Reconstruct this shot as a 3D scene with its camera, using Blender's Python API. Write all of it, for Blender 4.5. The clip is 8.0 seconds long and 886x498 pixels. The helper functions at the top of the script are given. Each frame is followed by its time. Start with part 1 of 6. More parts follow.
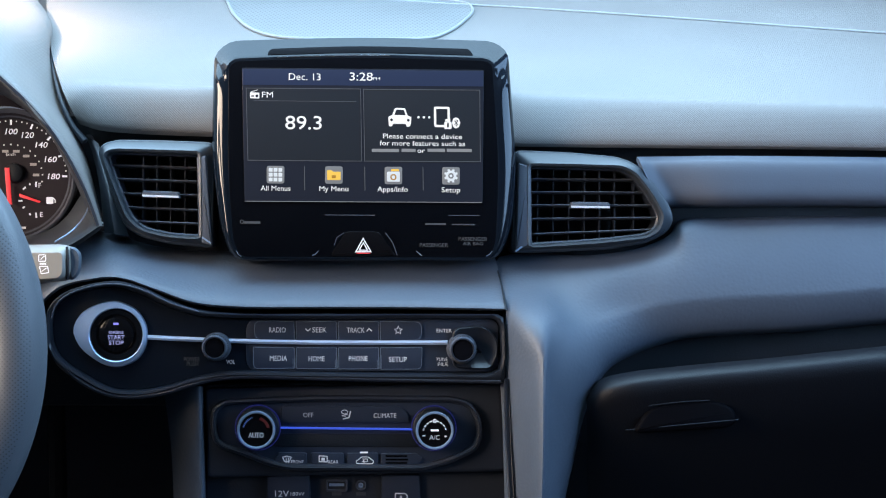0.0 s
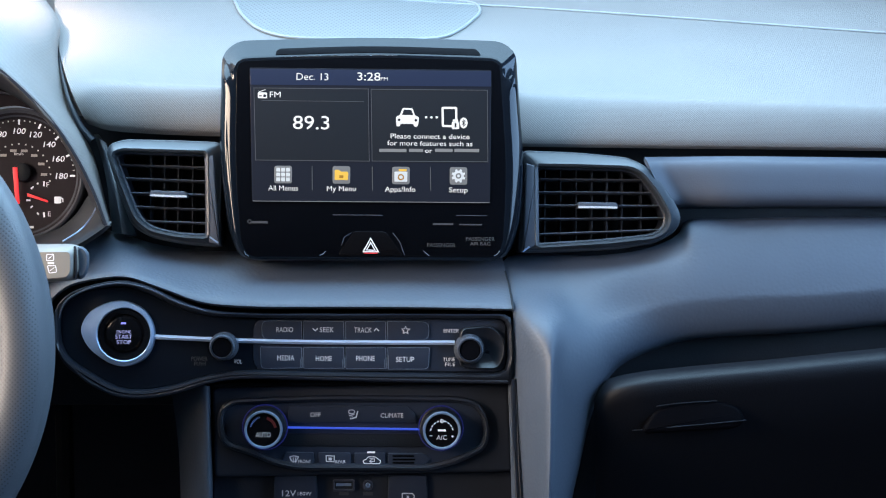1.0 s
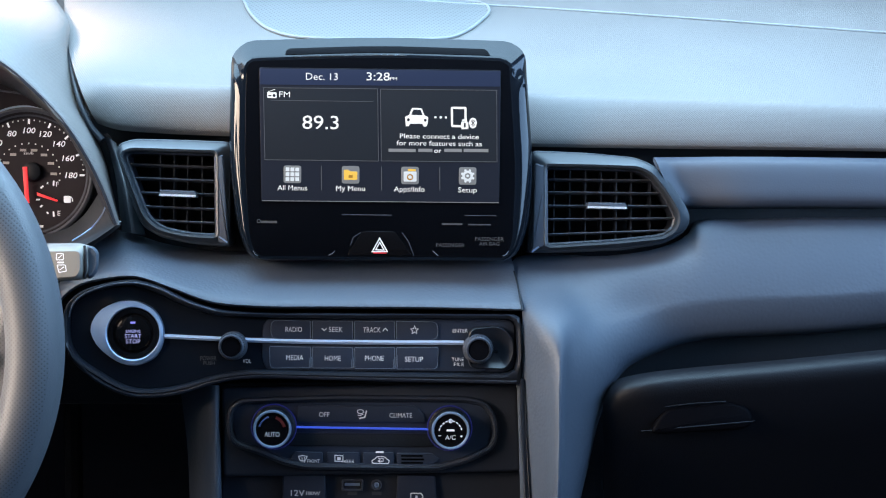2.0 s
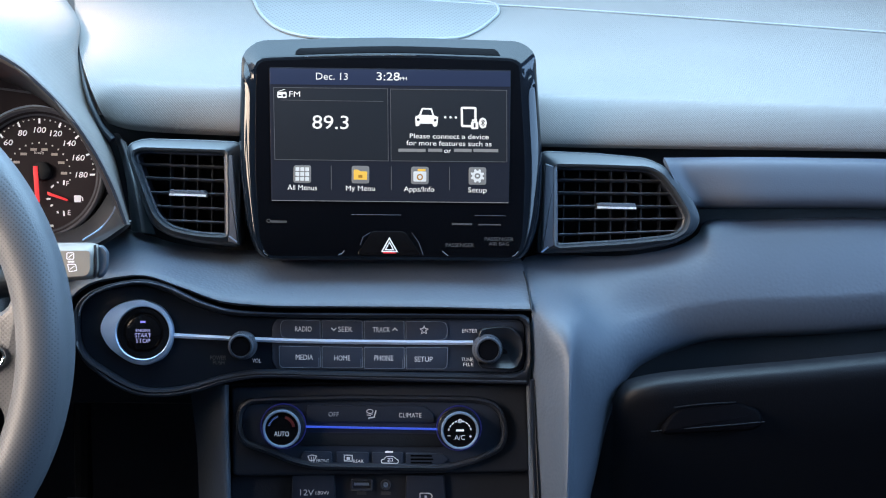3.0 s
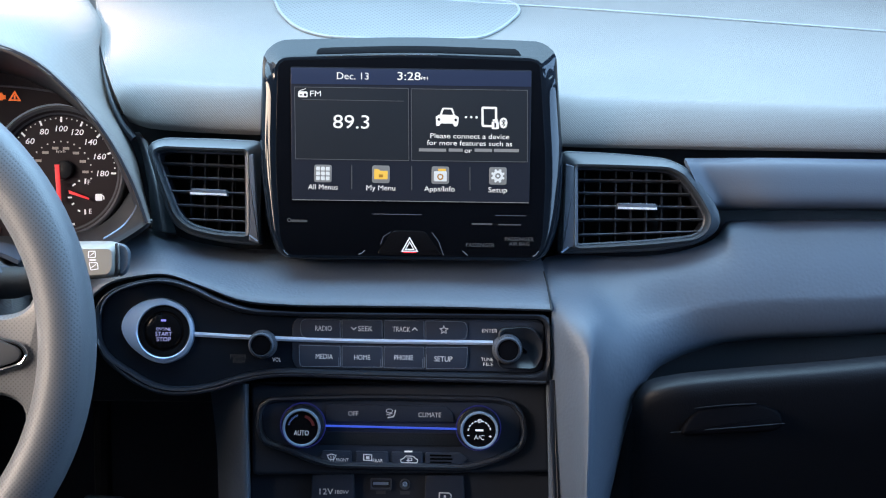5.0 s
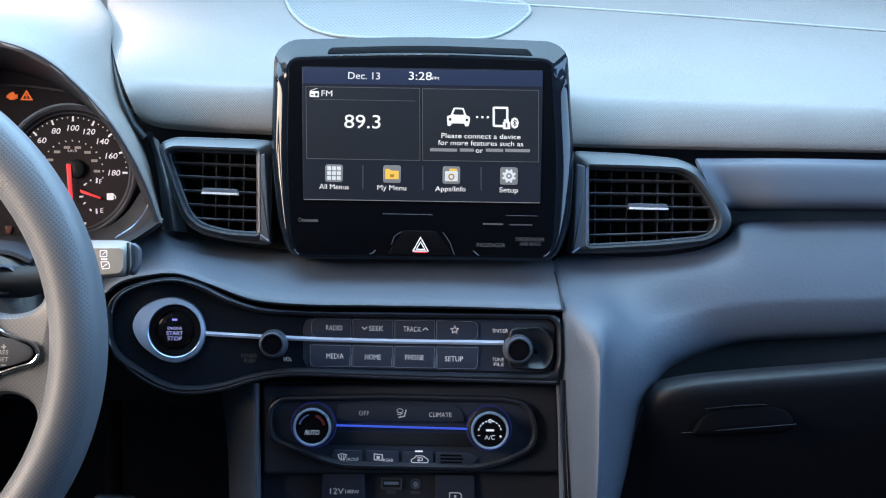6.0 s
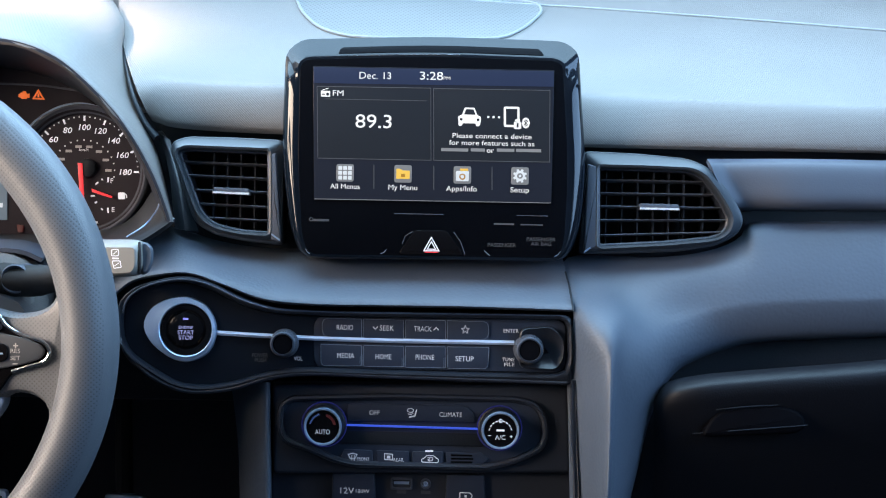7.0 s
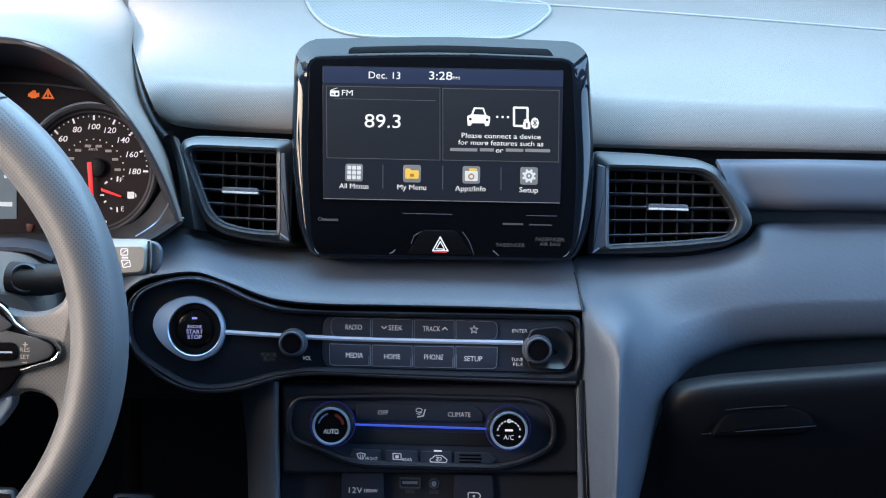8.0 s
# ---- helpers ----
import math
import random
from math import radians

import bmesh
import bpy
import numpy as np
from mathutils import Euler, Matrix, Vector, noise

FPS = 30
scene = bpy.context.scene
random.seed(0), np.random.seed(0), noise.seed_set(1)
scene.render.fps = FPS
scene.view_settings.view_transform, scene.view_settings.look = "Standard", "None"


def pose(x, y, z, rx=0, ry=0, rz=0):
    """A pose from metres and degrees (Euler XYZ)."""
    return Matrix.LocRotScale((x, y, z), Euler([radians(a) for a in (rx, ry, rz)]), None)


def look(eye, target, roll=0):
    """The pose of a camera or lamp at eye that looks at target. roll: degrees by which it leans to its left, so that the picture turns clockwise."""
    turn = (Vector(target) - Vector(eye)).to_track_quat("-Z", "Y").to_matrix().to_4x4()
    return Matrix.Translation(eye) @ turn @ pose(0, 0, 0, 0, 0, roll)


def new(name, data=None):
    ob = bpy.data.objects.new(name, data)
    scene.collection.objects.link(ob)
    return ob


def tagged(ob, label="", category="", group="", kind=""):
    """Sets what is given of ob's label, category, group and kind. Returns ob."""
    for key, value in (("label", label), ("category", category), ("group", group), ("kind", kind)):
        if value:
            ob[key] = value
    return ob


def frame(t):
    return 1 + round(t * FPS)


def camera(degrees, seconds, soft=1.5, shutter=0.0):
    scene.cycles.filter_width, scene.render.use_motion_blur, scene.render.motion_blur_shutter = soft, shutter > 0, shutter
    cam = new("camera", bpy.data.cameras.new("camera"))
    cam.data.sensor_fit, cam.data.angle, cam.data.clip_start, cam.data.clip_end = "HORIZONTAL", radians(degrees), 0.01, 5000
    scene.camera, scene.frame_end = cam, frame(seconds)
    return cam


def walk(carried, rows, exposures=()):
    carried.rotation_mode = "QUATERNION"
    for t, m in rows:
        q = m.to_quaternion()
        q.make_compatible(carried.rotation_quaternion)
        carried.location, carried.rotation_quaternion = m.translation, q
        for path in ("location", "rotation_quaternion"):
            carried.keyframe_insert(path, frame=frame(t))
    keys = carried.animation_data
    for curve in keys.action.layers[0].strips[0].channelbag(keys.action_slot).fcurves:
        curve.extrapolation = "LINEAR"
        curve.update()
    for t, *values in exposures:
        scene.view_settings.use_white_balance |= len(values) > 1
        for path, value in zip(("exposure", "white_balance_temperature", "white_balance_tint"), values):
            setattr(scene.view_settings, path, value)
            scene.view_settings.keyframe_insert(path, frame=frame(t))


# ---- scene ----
cam = camera(34.82, 8.0, soft=1.1)
walk(cam, [
    (0.0, pose(0.0042, 0, 1.22, 70.076, -1.278, -2.579)),
    (0.5, pose(0.0038, 0, 1.22, 70.074, -1.280, -2.459)),
    (1.0, pose(0.0033, 0, 1.22, 70.072, -1.280, -2.315)),
    (1.5, pose(0.0028, 0, 1.22, 70.068, -1.278, -2.157)),
    (3.0, pose(0.0011, 0, 1.22, 70.055, -1.262, -1.648)),
    (3.5, pose(0.0006, 0, 1.22, 70.049, -1.255, -1.474)),
    (4.0, pose(-0.0000, 0, 1.22, 70.044, -1.247, -1.296)),
    (4.5, pose(-0.0006, 0, 1.22, 70.037, -1.239, -1.115)),
    (6.0, pose(-0.0025, 0, 1.22, 70.017, -1.219, -0.541)),
    (6.5, pose(-0.0032, 0, 1.22, 70.010, -1.214, -0.345)),
    (7.0, pose(-0.0038, 0, 1.22, 70.002, -1.212, -0.155)),
    (7.5, pose(-0.0044, 0, 1.22, 69.995, -1.211, 0.020)),
    (8.0, pose(-0.0048, 0, 1.22, 69.988, -1.213, 0.166)),
], exposures=[(0.0, 0.06), (8.0, 0.06)])

# ---- light ----
world = bpy.data.worlds.new("sky")
scene.world = world
world.use_nodes = True
wn = world.node_tree
sky = wn.nodes.new("ShaderNodeTexSky")
sky.sky_type = "NISHITA"
sky.sun_disc = False
sky.sun_elevation = radians(24)
sky.sun_rotation = radians(-60)
wn.links.new(sky.outputs["Color"], wn.nodes["Background"].inputs["Color"])
wn.nodes["Background"].inputs["Strength"].default_value = 0.15


def area_lamp(name, eye, target, sx, sy, power, colour, spread=180):
    data = bpy.data.lights.new(name, "AREA")
    data.shape, data.size, data.size_y = "RECTANGLE", sx, sy
    data.energy, data.color, data.spread = power, colour, radians(spread)
    ob = new(name, data)
    ob.matrix_world = look(eye, target)
    return ob


area_lamp("windscreen_skylight", (-0.10, 1.135, 1.285), (-0.10, 0.92, 0.75), 1.3, 0.65, 23.5, (0.45, 0.735, 1.0))
# Added warm spot with no window behind it; brightens the hood's upper left.
area_lamp("added_hood_spot", (-0.58, 1.12, 1.22), (-0.48, 1.19, 0.97), 0.24, 0.24, 9.5, (1.0, 0.7, 0.46), 50)
area_lamp("driver_window_daylight", (-0.70, 0.64, 1.14), (0.15, 0.86, 0.70), 0.6, 0.3, 7.8, (0.98, 0.79, 0.63), 120)
area_lamp("passenger_window_skylight", (0.71, 0.75, 1.15), (0, 0.9, 0.85), 0.8, 0.3, 5.5, (0.34, 0.6, 1.0))

# The dashboard's own frame: x to the passenger, y up along the leaning face, z out to the cabin.
FACE = pose(0, 0.9679, 0.8677, 70)


# ---- shapes ----
OFFSET = {}


def thing(name, x, y, z, label, category, group="", kind="", base=FACE):
    ob = new(name)
    ob.empty_display_size = 0.02
    ob.matrix_world = base @ Matrix.Translation((x, y, z))
    OFFSET[ob.name] = Vector((x, y, z))
    return tagged(ob, label, category, group, kind)


def part(name, bm, material, parent, label="", flat=False):
    me = bpy.data.meshes.new(name)
    bmesh.ops.recalc_face_normals(bm, faces=bm.faces[:])
    bmesh.ops.translate(bm, verts=bm.verts[:], vec=-OFFSET[parent.name])
    for f in bm.faces:
        f.smooth = not flat
    bm.to_mesh(me)
    bm.free()
    if not flat:
        me.set_sharp_from_angle(angle=radians(38))
    me.materials.append(material)
    ob = new(name, me)
    ob.parent = parent
    OFFSET[ob.name] = OFFSET[parent.name]
    if label:
        ob["label"] = label
    return ob


def curve(points, n=6, closed=False):
    """A centripetal curve through the points."""
    p = [Vector(q) for q in points]
    out, m = [], len(p)
    for i in range(m if closed else m - 1):
        if closed:
            a, b, c, d = p[i - 1], p[i], p[(i + 1) % m], p[(i + 2) % m]
        else:
            b, c = p[i], p[i + 1]
            a = p[i - 1] if i else 2 * b - c
            d = p[i + 2] if i + 2 < m else 2 * c - b
        u, v, w = (max((f - e).length, 1e-7) ** 0.5 for e, f in ((a, b), (b, c), (c, d)))
        m1 = v * ((b - a) / u - (c - a) / (u + v) + (c - b) / v)
        m2 = v * ((c - b) / v - (d - b) / (v + w) + (d - c) / w)
        for k in range(n):
            t = k / n
            out.append((2 * t ** 3 - 3 * t * t + 1) * b + (t ** 3 - 2 * t * t + t) * m1 + (3 * t * t - 2 * t ** 3) * c + (t ** 3 - t * t) * m2)
    if not closed:
        out.append(p[-1])
    return out


def rounded(points, r, n=4):
    """A polygon with its corners rounded by r (one radius, or one for each corner)."""
    p = [Vector(q).to_2d() for q in points]
    out = []
    for i, b in enumerate(p):
        a, c = p[i - 1], p[(i + 1) % len(p)]
        q = r[i] if isinstance(r, (list, tuple)) else r
        ab, cb = a - b, c - b
        q = min(q, 0.45 * ab.length, 0.45 * cb.length)
        s, e = b + ab.normalized() * q, b + cb.normalized() * q
        for k in range(n + 1):
            t = k / n
            out.append(s * (1 - t) ** 2 + b * 2 * t * (1 - t) + e * t * t)
    return out


def oblong(x, y, w, h, r, n=4):
    return rounded([(x - w / 2, y - h / 2), (x + w / 2, y - h / 2), (x + w / 2, y + h / 2), (x - w / 2, y + h / 2)], r, n)


def circle(x, y, r, n=40):
    return [Vector((x + r * math.cos(2 * math.pi * k / n), y + r * math.sin(2 * math.pi * k / n))) for k in range(n)]


def even(outline, n):
    """n points at even steps along a closed outline, counter-clockwise, from its lowest right."""
    p = [Vector(q).to_2d() for q in outline]
    if sum(a.x * b.y - b.x * a.y for a, b in zip(p, p[1:] + p[:1])) < 0:
        p.reverse()
    k = max(range(len(p)), key=lambda i: p[i].x - p[i].y)
    p = p[k:] + p[:k]
    q = p + p[:1]
    d = [0]
    for a, b in zip(q, q[1:]):
        d.append(d[-1] + (b - a).length)
    xs = np.interp(np.linspace(0, d[-1], n, endpoint=False), d, [v.x for v in q])
    ys = np.interp(np.linspace(0, d[-1], n, endpoint=False), d, [v.y for v in q])
    return [Vector((x, y)) for x, y in zip(xs, ys)]


def shrink(outline, d):
    p = [Vector(q).to_2d() for q in outline]
    turn = 1 if sum(a.x * b.y - b.x * a.y for a, b in zip(p, p[1:] + p[:1])) > 0 else -1
    out = []
    for i, b in enumerate(p):
        e1, e2 = (b - p[i - 1]).normalized(), (p[(i + 1) % len(p)] - b).normalized()
        n1, n2 = Vector((-e1.y, e1.x)) * turn, Vector((-e2.y, e2.x)) * turn
        m = n1 + n2
        m = m.normalized() if m.length > 1e-6 else n1
        out.append(b + m * d / max(0.5, m.dot(n1)))
    return out


def loops(rings, cap_first=False, cap_last=False, closed=True):
    """A skin over rings of points with equal counts."""
    bm = bmesh.new()
    vs = [[bm.verts.new(p) for p in ring] for ring in rings]
    n = len(rings[0])
    for a, b in zip(vs, vs[1:]):
        for i in range(n if closed else n - 1):
            j = (i + 1) % n
            bm.faces.new((a[i], a[j], b[j], b[i]))
    if cap_first:
        bm.faces.new(vs[0])
    if cap_last:
        bm.faces.new(vs[-1])
    return bm


def lift(outline, z):
    return [Vector((p[0], p[1], z)) for p in outline]


def plate(outline, z0, z1, bevel=0.0008):
    """A solid plate between z0 and z1 with a rounded front rim."""
    rings = [lift(outline, z0)]
    for a in (0, 30, 60, 90):
        s = radians(a)
        rings.append(lift(shrink(outline, bevel * (1 - math.cos(s))), z1 - bevel * (1 - math.sin(s))))
    return loops(rings, True, True)


def bezel(outer, inner, z0, z1, bevel=0.001, n=96, depth=None, dish=0.0):
    """A frame with a through opening; dish sinks its inner rim, depth is how far the opening's wall runs back."""
    o, i = even(outer, n), even(inner, n)
    back = z0 if depth is None else z1 - depth
    rings = [lift(o, z0), lift(o, z1 - bevel), lift(shrink(o, 0.3 * bevel), z1 - 0.3 * bevel), lift(shrink(o, bevel), z1),
             lift(shrink(i, -bevel), z1 - dish), lift(shrink(i, -0.3 * bevel), z1 - dish - 0.3 * bevel), lift(i, z1 - dish - bevel), lift(i, back)]
    return loops(rings)


def lathe(profile, x, y, n=48, cap=True):
    """Turned about the z axis through (x, y); profile of (radius, z)."""
    rings = [lift(circle(x, y, max(r, 1e-5), n), z) for r, z in profile]
    return loops(rings, cap, cap)


def tube(path, r, n=10, closed=False, flat=1.0):
    p = [Vector(q) for q in path]
    rings, up = [], Vector((0, 0, 1))
    for i, q in enumerate(p):
        if closed:
            d = p[(i + 1) % len(p)] - p[i - 1]
        else:
            d = p[min(i + 1, len(p) - 1)] - p[max(i - 1, 0)]
        d.normalize()
        s = d.cross(up)
        s = s.normalized() if s.length > 1e-4 else Vector((1, 0, 0))
        w = s.cross(d)
        rr = r[i] if isinstance(r, (list, tuple)) else r
        rings.append([q + s * rr * math.cos(2 * math.pi * k / n) + w * rr * flat * math.sin(2 * math.pi * k / n) for k in range(n)])
    if closed:
        rings.append(rings[0])
        bm = loops(rings)
        bmesh.ops.remove_doubles(bm, verts=bm.verts[:], dist=1e-6)
        return bm
    return loops(rings, True, True)


def sheet(rows, n=6, m=6, thick=0.003):
    """A smooth skin through rows of control points, with thickness."""
    fine = [curve(r, n) for r in rows]
    cols = [curve([r[i] for r in fine], m) for i in range(len(fine[0]))]
    grid = [[c[j] for c in cols] for j in range(len(cols[0]))]
    nr, nc = len(grid), len(grid[0])
    normal = [[(grid[j][min(i + 1, nc - 1)] - grid[j][max(i - 1, 0)]).cross(grid[min(j + 1, nr - 1)][i] - grid[max(j - 1, 0)][i]).normalized()
               for i in range(nc)] for j in range(nr)]
    if sum(v.z for r in normal for v in r) < 0:
        normal = [[-v for v in r] for r in normal]
    rings = []
    for r, q in zip(grid, normal):
        rings.append(list(r) + [p - v * thick for p, v in zip(reversed(r), reversed(q))])
    bm = loops(rings, True, True)
    return bm


def block(x0, y0, z0, x1, y1, z1, bevel=0.0):
    bm = bmesh.new()
    bmesh.ops.create_cube(bm, size=1.0)
    for v in bm.verts:
        v.co = Vector(((x0, x1)[v.co.x > 0], (y0, y1)[v.co.y > 0], (z0, z1)[v.co.z > 0]))
    if bevel:
        bmesh.ops.bevel(bm, geom=bm.edges[:], offset=bevel, segments=2, affect="EDGES", profile=0.5)
    return bm


def join(*bms):
    out = bmesh.new()
    for b in bms:
        me = bpy.data.meshes.new("joined")
        b.to_mesh(me)
        b.free()
        out.from_mesh(me)
        bpy.data.meshes.remove(me)
    return out


def lettering(body, x, y, z, height, material, parent, width=0.0, align="CENTER", bold=0.0, name="lettering", turn=0.0, slant=0.0):
    """Raised letters; height is that of a capital, y their middle, width (if given) that of the whole word."""
    cu = bpy.data.curves.new("letters", "FONT")
    cu.body, cu.size, cu.align_x = body, height / 0.735, align
    cu.offset, cu.extrude, cu.resolution_u = bold - 0.003 * height, 0.00008, 3
    ob = bpy.data.objects.new("letters", cu)
    scene.collection.objects.link(ob)
    bpy.context.view_layer.update()
    me = bpy.data.meshes.new_from_object(ob.evaluated_get(bpy.context.evaluated_depsgraph_get()))
    bpy.data.objects.remove(ob)
    bpy.data.curves.remove(cu)
    bm = bmesh.new()
    bm.from_mesh(me)
    bpy.data.meshes.remove(me)
    xs = [v.co.x for v in bm.verts]
    wide = width / (max(xs) - min(xs)) if width else 1.0
    m = Matrix.Translation((x, y, z)) @ Matrix.Rotation(radians(turn), 4, "Z") @ Matrix(((wide, slant, 0, 0), (0, 1, 0, 0), (0, 0, 1, 0), (0, 0, 0, 1))) @ Matrix.Translation((0, -height / 2, 0))
    bm.transform(m)
    return part(name, bm, material, parent, flat=True)


def stroke(points, z, w, h=0.0002, closed=False):
    """A thin flat line drawn on a face at z."""
    p = [Vector(q).to_2d() for q in points]
    left, right = [], []
    for i, q in enumerate(p):
        a, b = (p[i - 1], p[(i + 1) % len(p)]) if closed else (p[max(i - 1, 0)], p[min(i + 1, len(p) - 1)])
        e1, e2 = (q - a).normalized(), (b - q).normalized()
        d = (e1 + e2).normalized()
        n = Vector((-d.y, d.x)) * w / 2 / max(0.6, d.dot(e1 if e1.length else e2))
        left.append(q + n)
        right.append(q - n)
    rings = [lift(left, z), lift(left, z + h), lift(right, z + h), lift(right, z)]
    if closed:
        return loops(rings + rings[:1])
    return loops([[r[i] for r in rings] for i in range(len(p))], True, True)


def bar(x, y, z, w, h):
    return block(x - w / 2, y - h / 2, z, x + w / 2, y + h / 2, z + 0.0002)


# ---- materials ----
def surface(name, colour, rough, metal=0.0, grain=0.0, grain_scale=900.0, mottle=0.12, coat=0.0, glow=None, power=0.0, dots=False, specular=0.5, smear=0.0, holes=0.0):
    """A material with fine grain relief and broad, faint variation in tone and gloss."""
    ma = bpy.data.materials.new(name)
    ma.use_nodes = True
    nt = ma.node_tree
    bs = nt.nodes["Principled BSDF"]
    link = nt.links.new
    co = nt.nodes.new("ShaderNodeTexCoord")
    broad = nt.nodes.new("ShaderNodeTexNoise")
    broad.inputs["Scale"].default_value, broad.inputs["Detail"].default_value = 14.0, 6.0
    link(co.outputs["Object"], broad.inputs["Vector"])
    ramp = nt.nodes.new("ShaderNodeMapRange")
    ramp.inputs["To Min"].default_value, ramp.inputs["To Max"].default_value = 1 - mottle, 1 + mottle
    link(broad.outputs["Fac"], ramp.inputs["Value"])
    tone = nt.nodes.new("ShaderNodeVectorMath")
    tone.operation = "SCALE"
    tone.inputs[0].default_value = colour
    link(ramp.outputs["Result"], tone.inputs["Scale"])
    link(tone.outputs["Vector"], bs.inputs["Base Color"])
    gl = nt.nodes.new("ShaderNodeMapRange")
    gl.inputs["To Min"].default_value = max(0.02, rough * (1 - 0.6 * mottle) - smear)
    gl.inputs["To Max"].default_value = min(1.0, rough * (1 + 0.6 * mottle) + smear)
    link(broad.outputs["Fac"], gl.inputs["Value"])
    link(gl.outputs["Result"], bs.inputs["Roughness"])
    bs.inputs["Metallic"].default_value = metal
    bs.inputs["Specular IOR Level"].default_value = specular
    bs.inputs["Coat Weight"].default_value = coat
    bs.inputs["Coat Roughness"].default_value = 0.04
    if grain:
        tex = nt.nodes.new("ShaderNodeTexVoronoi")
        tex.inputs["Scale"].default_value = grain_scale
        tex.feature = "F1" if dots else "SMOOTH_F1"
        link(co.outputs["Object"], tex.inputs["Vector"])
        if dots:
            tex.voronoi_dimensions = "2D"
            tex.inputs["Randomness"].default_value = 0.0
            turn = nt.nodes.new("ShaderNodeMapping")
            turn.inputs["Rotation"].default_value = (0, 0, radians(45))
            link(co.outputs["Object"], turn.inputs["Vector"])
            link(turn.outputs["Vector"], tex.inputs["Vector"])
        if holes:
            pit = nt.nodes.new("ShaderNodeMapRange")
            pit.inputs["From Min"].default_value, pit.inputs["From Max"].default_value = 0.15, 0.26
            pit.inputs["To Min"].default_value = 1 - holes
            link(tex.outputs["Distance"], pit.inputs["Value"])
            both = nt.nodes.new("ShaderNodeMath")
            both.operation = "MULTIPLY"
            link(ramp.outputs["Result"], both.inputs[0])
            link(pit.outputs["Result"], both.inputs[1])
            link(both.outputs["Value"], tone.inputs["Scale"])
        bump = nt.nodes.new("ShaderNodeBump")
        bump.inputs["Strength"].default_value, bump.inputs["Distance"].default_value = grain, 0.0004
        link(tex.outputs["Distance"], bump.inputs["Height"])
        link(bump.outputs["Normal"], bs.inputs["Normal"])
    if glow:
        bs.inputs["Emission Color"].default_value = (*glow, 1)
        bs.inputs["Emission Strength"].default_value = power
    return ma


PAD = surface("soft_dark_grey_dash_skin", (0.138, 0.127, 0.122), 0.55, grain=0.6, grain_scale=760, dots=True, specular=0.38)
PANEL = surface("charcoal_moulded_plastic", (0.0646, 0.081, 0.1102), 0.52, grain=0.4, grain_scale=430)
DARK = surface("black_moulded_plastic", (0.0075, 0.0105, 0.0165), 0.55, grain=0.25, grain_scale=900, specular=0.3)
FRAME = surface("dark_grey_moulded_frame", (0.0156, 0.02054, 0.03315), 0.45, grain=0.2, grain_scale=900)
BLACK = surface("deep_black_plastic", (0.0018, 0.002, 0.0036), 0.65, grain=0.2, specular=0.05)
GLOVE = surface("black_grained_glove_box", (0.0042, 0.00504, 0.00805), 0.5, grain=0.3, specular=0.3)
STRIP = surface("blue_tinted_silver", (0.5, 0.6, 0.8), 0.34, metal=0.5)
KEY_LINE = surface("pale_key_edge", (0.15, 0.18, 0.23), 0.4)
TRIM = surface("satin_grey_trim", (0.054, 0.063, 0.086), 0.58, grain=0.1)
SURROUND = surface("dark_satin_vent_surround", (0.0268, 0.0332, 0.04256), 0.38, grain=0.1)
FASCIA = surface("clear_faced_black", (0.0025, 0.003, 0.0045), 0.1, mottle=0.2, smear=0.03, specular=0.09)
STRIP_FRAME = surface("glossy_charcoal_frame", (0.0095, 0.0122, 0.019), 0.3, mottle=0.2, smear=0.04, specular=0.45)
STRIP_FACE = surface("smudged_black_fascia", (0.0085, 0.0115, 0.0185), 0.2, mottle=0.25, smear=0.06, specular=0.28)
HOUSING = surface("polished_blue_black", (0.004, 0.0065, 0.011), 0.08, mottle=0.2, smear=0.03, specular=0.4)
GLOSS = surface("piano_black", (0.004, 0.004, 0.005), 0.08, mottle=0.2, smear=0.03, specular=0.2)
BUTTON = surface("matt_black_button", (0.021, 0.0294, 0.0504), 0.42, grain=0.1, specular=0.35)
SATIN = surface("satin_silver", (0.33, 0.44, 0.62), 0.36, metal=0.55)
SLAT = surface("dark_vent_slat", (0.074, 0.08, 0.095), 0.4)
CHROME = surface("chrome", (0.8, 0.81, 0.83), 0.14, metal=1.0, mottle=0.05)
LEATHER = surface("grey_leather", (0.1022, 0.113, 0.1331), 0.45, grain=0.35, grain_scale=1000)
RUBBER = surface("black_rubber", (0.015, 0.015, 0.016), 0.7, grain=0.2)
INK = surface("white_print", (0.55, 0.56, 0.58), 0.5, glow=(0.8, 0.85, 1.0), power=0.16)
FAINT = surface("grey_print", (0.06, 0.062, 0.068), 0.5)
LCD = surface("lcd_dark", (0.01, 0.011, 0.016), 0.12, glow=(0.2, 0.26, 0.42), power=0.045, mottle=0.02, specular=0.12)
LCD_BAR = surface("lcd_blue_bar", (0.01, 0.012, 0.02), 0.12, glow=(0.12, 0.19, 0.45), power=0.16, mottle=0.02, specular=0.12)
LCD_WHITE = surface("lcd_white", (0.1, 0.1, 0.1), 0.2, glow=(0.95, 0.97, 1.0), power=0.9, mottle=0.0)
LCD_GREY = surface("lcd_grey", (0.03, 0.03, 0.03), 0.2, glow=(0.5, 0.53, 0.58), power=0.45, mottle=0.0)
LCD_LINE = surface("lcd_line", (0.02, 0.02, 0.02), 0.2, glow=(0.4, 0.44, 0.52), power=0.22, mottle=0.0)
LCD_AMBER = surface("lcd_amber", (0.1, 0.07, 0.02), 0.2, glow=(1.0, 0.62, 0.1), power=0.8, mottle=0.0)
